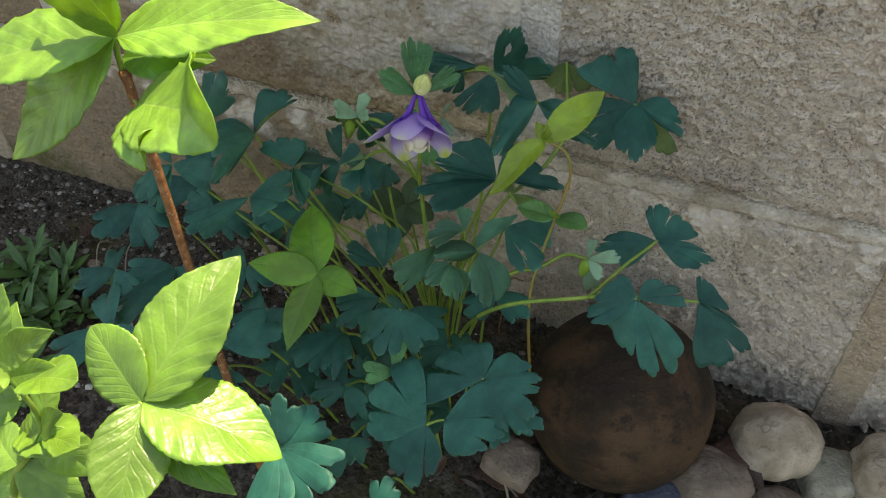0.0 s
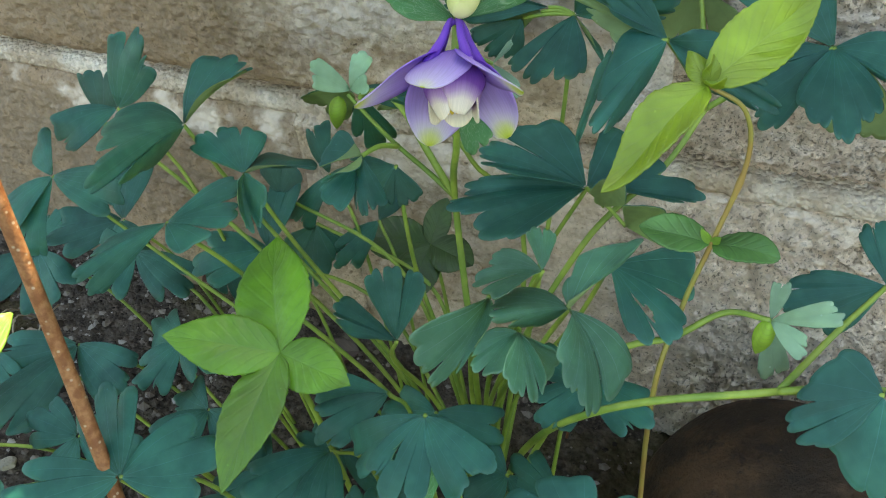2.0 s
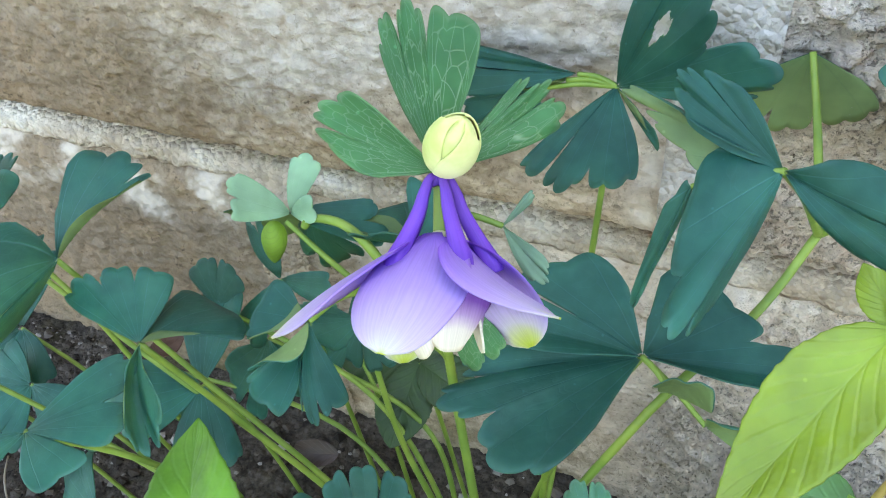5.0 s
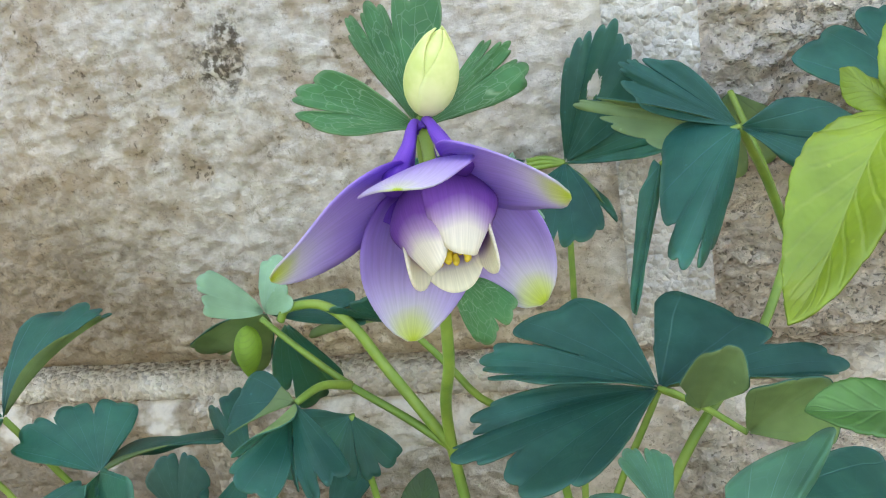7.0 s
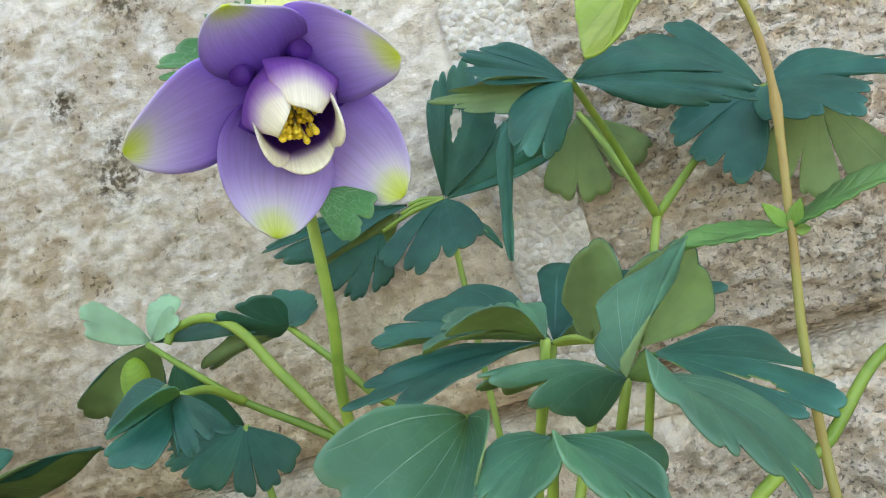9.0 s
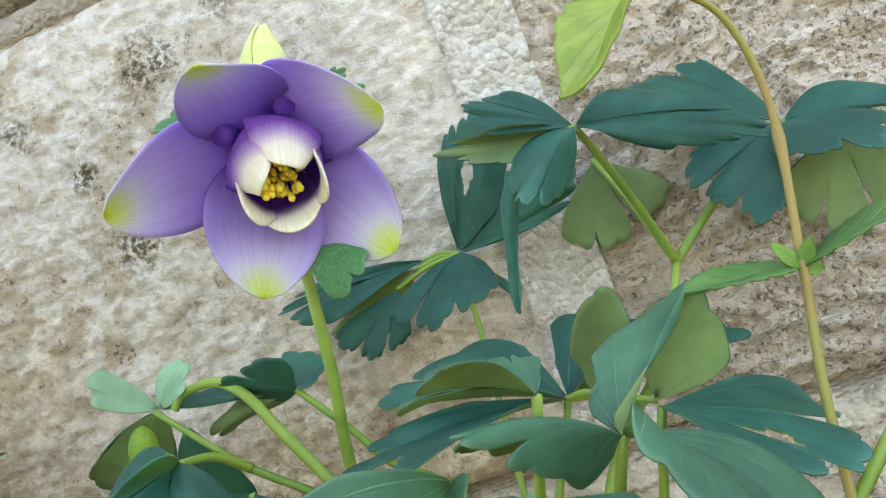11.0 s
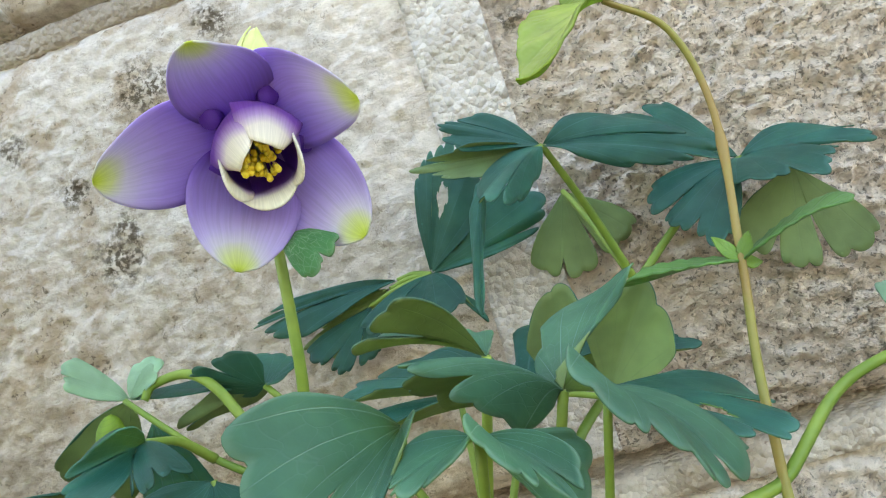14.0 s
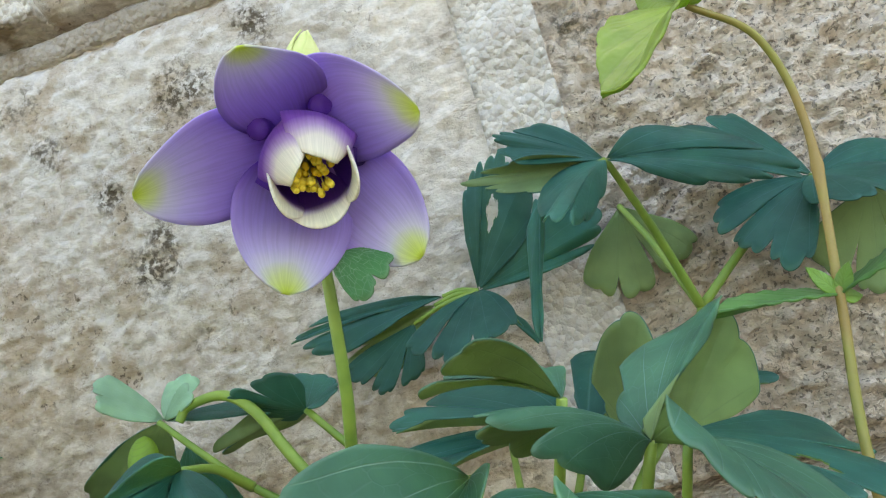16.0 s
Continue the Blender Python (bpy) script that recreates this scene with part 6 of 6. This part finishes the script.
# a broad leaf curling over towards the light, its outer half turned down
T3 = (-0.0850, -0.1650, 0.3150)
tube("leaf_stalk", [T0, tuple((Vector(T0) + Vector(T3)) / 2 + Vector((0, 0, 0.001))), T3], 0.0010, 0.0009, STALK, tw)
oval_leaf("leaf", T3, (0.0020, -0.2060, 0.3610), 0.048, (0.1, -0.45, 0.9), tw, seed=7, droop=0.55, blunt=0.9, wave=0.3)
oval_leaf("leaf", T3, (-0.0420, -0.2080, 0.3390), 0.036, (-0.1, -0.5, 0.9), tw, seed=8, droop=0.25, blunt=0.9, wave=0.3)
oval_leaf("leaf", (-0.1000, -0.1500, 0.3300), (-0.0527, -0.1350, 0.3300), 0.026, (0, -0.6, 1), tw, seed=9, droop=0.4, mats=[LIME_DEEP, LIME_UNDER])

# small dark plant against the wall
dark = thing("seedling", (0.0072, -0.039, 0.03), "small dark green seedling with rounded leaves by the wall", "seedling")
D0 = (-0.0066, -0.0384, 0.1577)
sp = tube("stem", [(0.0072, -0.039, 0.03), (0.0002, -0.043, 0.1339), D0], 0.0010, 0.0008, STALK, dark)
for tip, w, face in (((-0.0443, -0.035, 0.1494), 0.022, (0, -0.6, 1)), ((-0.003, -0.0245, 0.1755), 0.013, (0, -0.9, 0.4)), ((0.0194, -0.0504, 0.1625), 0.018, (0, -0.6, 1)), ((-0.008, -0.0655, 0.143), 0.020, (0, -0.6, 1))):
    oval_leaf("leaf", D0, tip, w, face, sp, seed=int(w * 1e4), droop=0.3, blunt=0.6, mats=[DARK_TOP, DARK_TOP])

# ---- soil litter, weeds, twigs ----
def litter():
    """Crumbs of soil and small stones, too many to count."""
    rng = random.Random(11)
    verts, faces = [], []
    for _ in range(11000):
        x, y = rng.uniform(-0.55, 0.36) if rng.random() < 0.5 else rng.uniform(-0.45, -0.12), -0.006 - 0.36 * rng.random() ** 1.3
        r = 0.0007 + 0.0032 * rng.random() ** 4
        z = ground_height(x, y) + r * 0.25
        b = len(verts)
        a0 = rng.uniform(0, 6.28)
        sq = rng.uniform(0.45, 0.9)
        for k in range(5):
            a = a0 + k * 1.2566
            q = r * rng.uniform(0.75, 1.2)
            verts.append((x + q * math.cos(a), y + q * math.sin(a) * rng.uniform(0.7, 1), z + r * rng.uniform(-0.2, 0.1)))
        verts.append((x + r * rng.uniform(-0.3, 0.3), y + r * rng.uniform(-0.3, 0.3), z + r * sq))
        verts.append((x, y, z - r * sq))
        for k in range(5):
            faces += [(b + k, b + (k + 1) % 5, b + 5), (b + (k + 1) % 5, b + k, b + 6)]
    me = mesh_of("soil_crumbs", verts, faces, [CRUMBS], smooth=False)
    tagged(link("soil_crumbs", me), "loose dark crumbs and tiny stones scattered on the soil", "soil", kind="stuff")


def crumb_material():
    k = Nodes("crumbs")
    rnd = k.add("NewGeometry").outputs["Random Per Island"]
    ramp = k.add("ValToRGB", Fac=rnd)
    els = ramp.color_ramp.elements
    for at, c in ((0.35, (0.075, 0.058, 0.045)), (0.70, (0.16, 0.13, 0.105)), (0.92, (0.28, 0.245, 0.21))):
        els.new(at).color = (*c, 1)
    els[0].color, els[-1].color = (0.02, 0.015, 0.011, 1), (0.46, 0.43, 0.39, 1)
    pos = k.add("NewGeometry").outputs["Position"]
    k.bump(k.noise(900.0, 3.0, pos), 0.5, 0.001)
    return k.done(ramp.outputs[0], 0.9, 0.2)


CRUMBS = crumb_material()
litter()

PEBBLES = [(-0.300, -0.090, 0.010, 0), (-0.262, -0.118, 0.011, 1), (-0.245, -0.122, 0.008, 1), (-0.255, -0.150, 0.007, 0), (-0.330, -0.060, 0.014, 2), (-0.285, -0.075, 0.007, 0), (-0.215, -0.160, 0.008, 1),
           (-0.310, -0.020, 0.016, 2), (-0.240, -0.170, 0.009, 0), (-0.200, -0.050, 0.008, 1), (0.112, -0.105, 0.012, 2), (0.050, -0.150, 0.008, 0), (0.090, -0.150, 0.009, 2), (-0.130, -0.040, 0.010, 1), (-0.080, -0.030, 0.009, 2), (-0.160, -0.020, 0.012, 0)]
for i, (x, y, r, m) in enumerate(PEBBLES):
    ob = stone("pebble", (x, y, ground_height(x, y) + r * 0.22), (r * 1.3, r, r * 0.6), (0, 0, i * 37), (STONE_TAN, STONE_WHITE, STONE_RED)[m], ("small tan pebble lying on the soil", "small pale pebble lying on the soil", "small reddish pebble lying on the soil")[m], 20 + i, 0.3)
    tagged(ob, category="pebble", group="pebbles on the soil")


def straw(points, r, mat=None, label="thin dry straw lying on the soil"):
    t = thing("dry_straw", points[0], label, "straw", "dry straws")
    tube("stalk", points, r, r * 0.7, mat or STALK_DRY, t, sides=6, per=4)


def gz(x, y, up=0.002):
    return (x, y, ground_height(x, y) + up)


for a, b, h in (((-0.300, -0.060), (-0.290, -0.100), 0.018), ((-0.292, -0.062), (-0.268, -0.104), 0.022), ((-0.284, -0.050), (-0.262, -0.096), 0.012), ((-0.330, -0.090), (-0.300, -0.120), 0.006), ((-0.240, -0.080), (-0.205, -0.110), 0.006), ((-0.140, -0.100), (-0.090, -0.120), 0.004), ((0.000, -0.140), (0.050, -0.170), 0.004), ((-0.120, -0.060), (-0.060, -0.100), 0.006)):
    m = ((a[0] + b[0]) / 2, (a[1] + b[1]) / 2)
    straw([gz(*a, 0.001), gz(*m, h), gz(*b, 0.002)], 0.0006)
# twigs leaning by the ball
straw([(0.100, -0.142, 0.050), (0.118, -0.165, 0.036), (0.128, -0.188, 0.012)], 0.0011, None, "thin grey twig leaning beside the ball")
straw([(0.110, -0.150, 0.030), (0.140, -0.168, 0.030), (0.180, -0.172, 0.014)], 0.0007, None, "thin bent twig in front of the ball")
straw([(0.108, -0.140, 0.144), (0.120, -0.150, 0.138), (0.128, -0.156, 0.130)], 0.0012, None, "pale snapped stalk caught among the leaves")
straw([gz(0.060, -0.030), (0.075, -0.050, 0.120), (0.092, -0.070, 0.150)], 0.0008, TWIG, "slender dark stem leaning among the columbine stalks")


def weed(x, y, n, size, seed):
    rng = random.Random(seed)
    z = ground_height(x, y)
    w = thing("weed", (x, y, z), "small green weed growing out of the soil", "weed", "weeds on the soil")
    for i in range(n):
        a = i * 2.4 + rng.uniform(-0.4, 0.4)
        l = size * rng.uniform(0.6, 1.1)
        lift = rng.uniform(0.25, 1.0)
        base = (x + 0.002 * math.cos(a), y + 0.002 * math.sin(a), z + 0.002 + 0.004 * rng.random() + 0.012 * (i / n))
        tip = (x + l * math.cos(a), y + l * math.sin(a), base[2] + l * lift * 0.7)
        oval_leaf("leaf", base, tip, l * rng.uniform(0.22, 0.36), (0, -0.3, 1), w, seed=seed * 20 + i, mats=[WEED, WEED], droop=0.5, blunt=0.3)


for i, (x, y, n, size) in enumerate(((-0.340, -0.115, 9, 0.020), (-0.318, -0.140, 8, 0.018), (-0.345, -0.160, 10, 0.022), (-0.300, -0.165, 9, 0.018), (-0.325, -0.190, 10, 0.022), (-0.285, -0.190, 8, 0.018), (-0.268, -0.140, 8, 0.014), (-0.295, -0.215, 10, 0.022), (-0.375, -0.130, 9, 0.020), (-0.260, -0.205, 8, 0.018), (-0.340, -0.220, 9, 0.022), (-0.250, -0.230, 9, 0.020), (-0.385, -0.170, 9, 0.022), (-0.310, -0.112, 10, 0.020), (-0.298, -0.128, 9, 0.018), (-0.290, -0.150, 10, 0.020), (-0.332, -0.128, 10, 0.022), (-0.275, -0.165, 9, 0.018), (-0.318, -0.160, 10, 0.022), (-0.262, -0.108, 7, 0.012), (-0.350, -0.100, 9, 0.020))):
    weed(x, y, n, size * 1.35, 100 + i)


# dead leaves caught among the stones
DEAD = leaf_material("dead_leaf", (0.13, 0.055, 0.030), (0.20, 0.10, 0.055), (0.25, 0.10, 0.04), 0.2, 0.6, 7, 0, 0.5, 0.6, True)
DEAD_DARK = leaf_material("dark_dead_leaf", (0.055, 0.030, 0.022), (0.10, 0.06, 0.045), (0.10, 0.05, 0.03), 0.15, 0.55, 7, 0, 0.5, 0.6, True)
for i, (x, y, z, turn, l, m) in enumerate(((0.092, -0.150, 0.026, 0.3, 0.034, DEAD), (0.080, -0.164, 0.030, 1.5, 0.030, DEAD), (0.104, -0.172, 0.022, 2.6, 0.028, DEAD_DARK), (0.066, -0.150, 0.036, 4.2, 0.026, DEAD), (0.246, -0.064, 0.030, 0.6, 0.036, DEAD_DARK), (0.252, -0.072, 0.032, 5.6, 0.030, DEAD_DARK), (-0.180, -0.020, 0.062, 1.2, 0.024, DEAD), (-0.060, -0.036, 0.060, 3.4, 0.024, DEAD_DARK), (0.118, -0.145, 0.022, 5.0, 0.024, DEAD))):
    z = max(z, ground_height(x, y) + 0.003)
    t = thing("dead_leaf", (x, y, z), "curled brown dead leaf lying on the soil" if m is DEAD else "dark curled dead leaf between the stones", "dead leaf", "dead leaves")
    oval_leaf("blade", (x, y, z), (x + l * math.cos(turn), y + l * math.sin(turn) * 0.9, z - 0.002), l * 0.5, (0.2 * math.sin(i * 2.0), -0.5, 1), t, seed=300 + i, mats=[m, m], droop=-0.7, cup=1.2, wave=0.25, blunt=0.4)
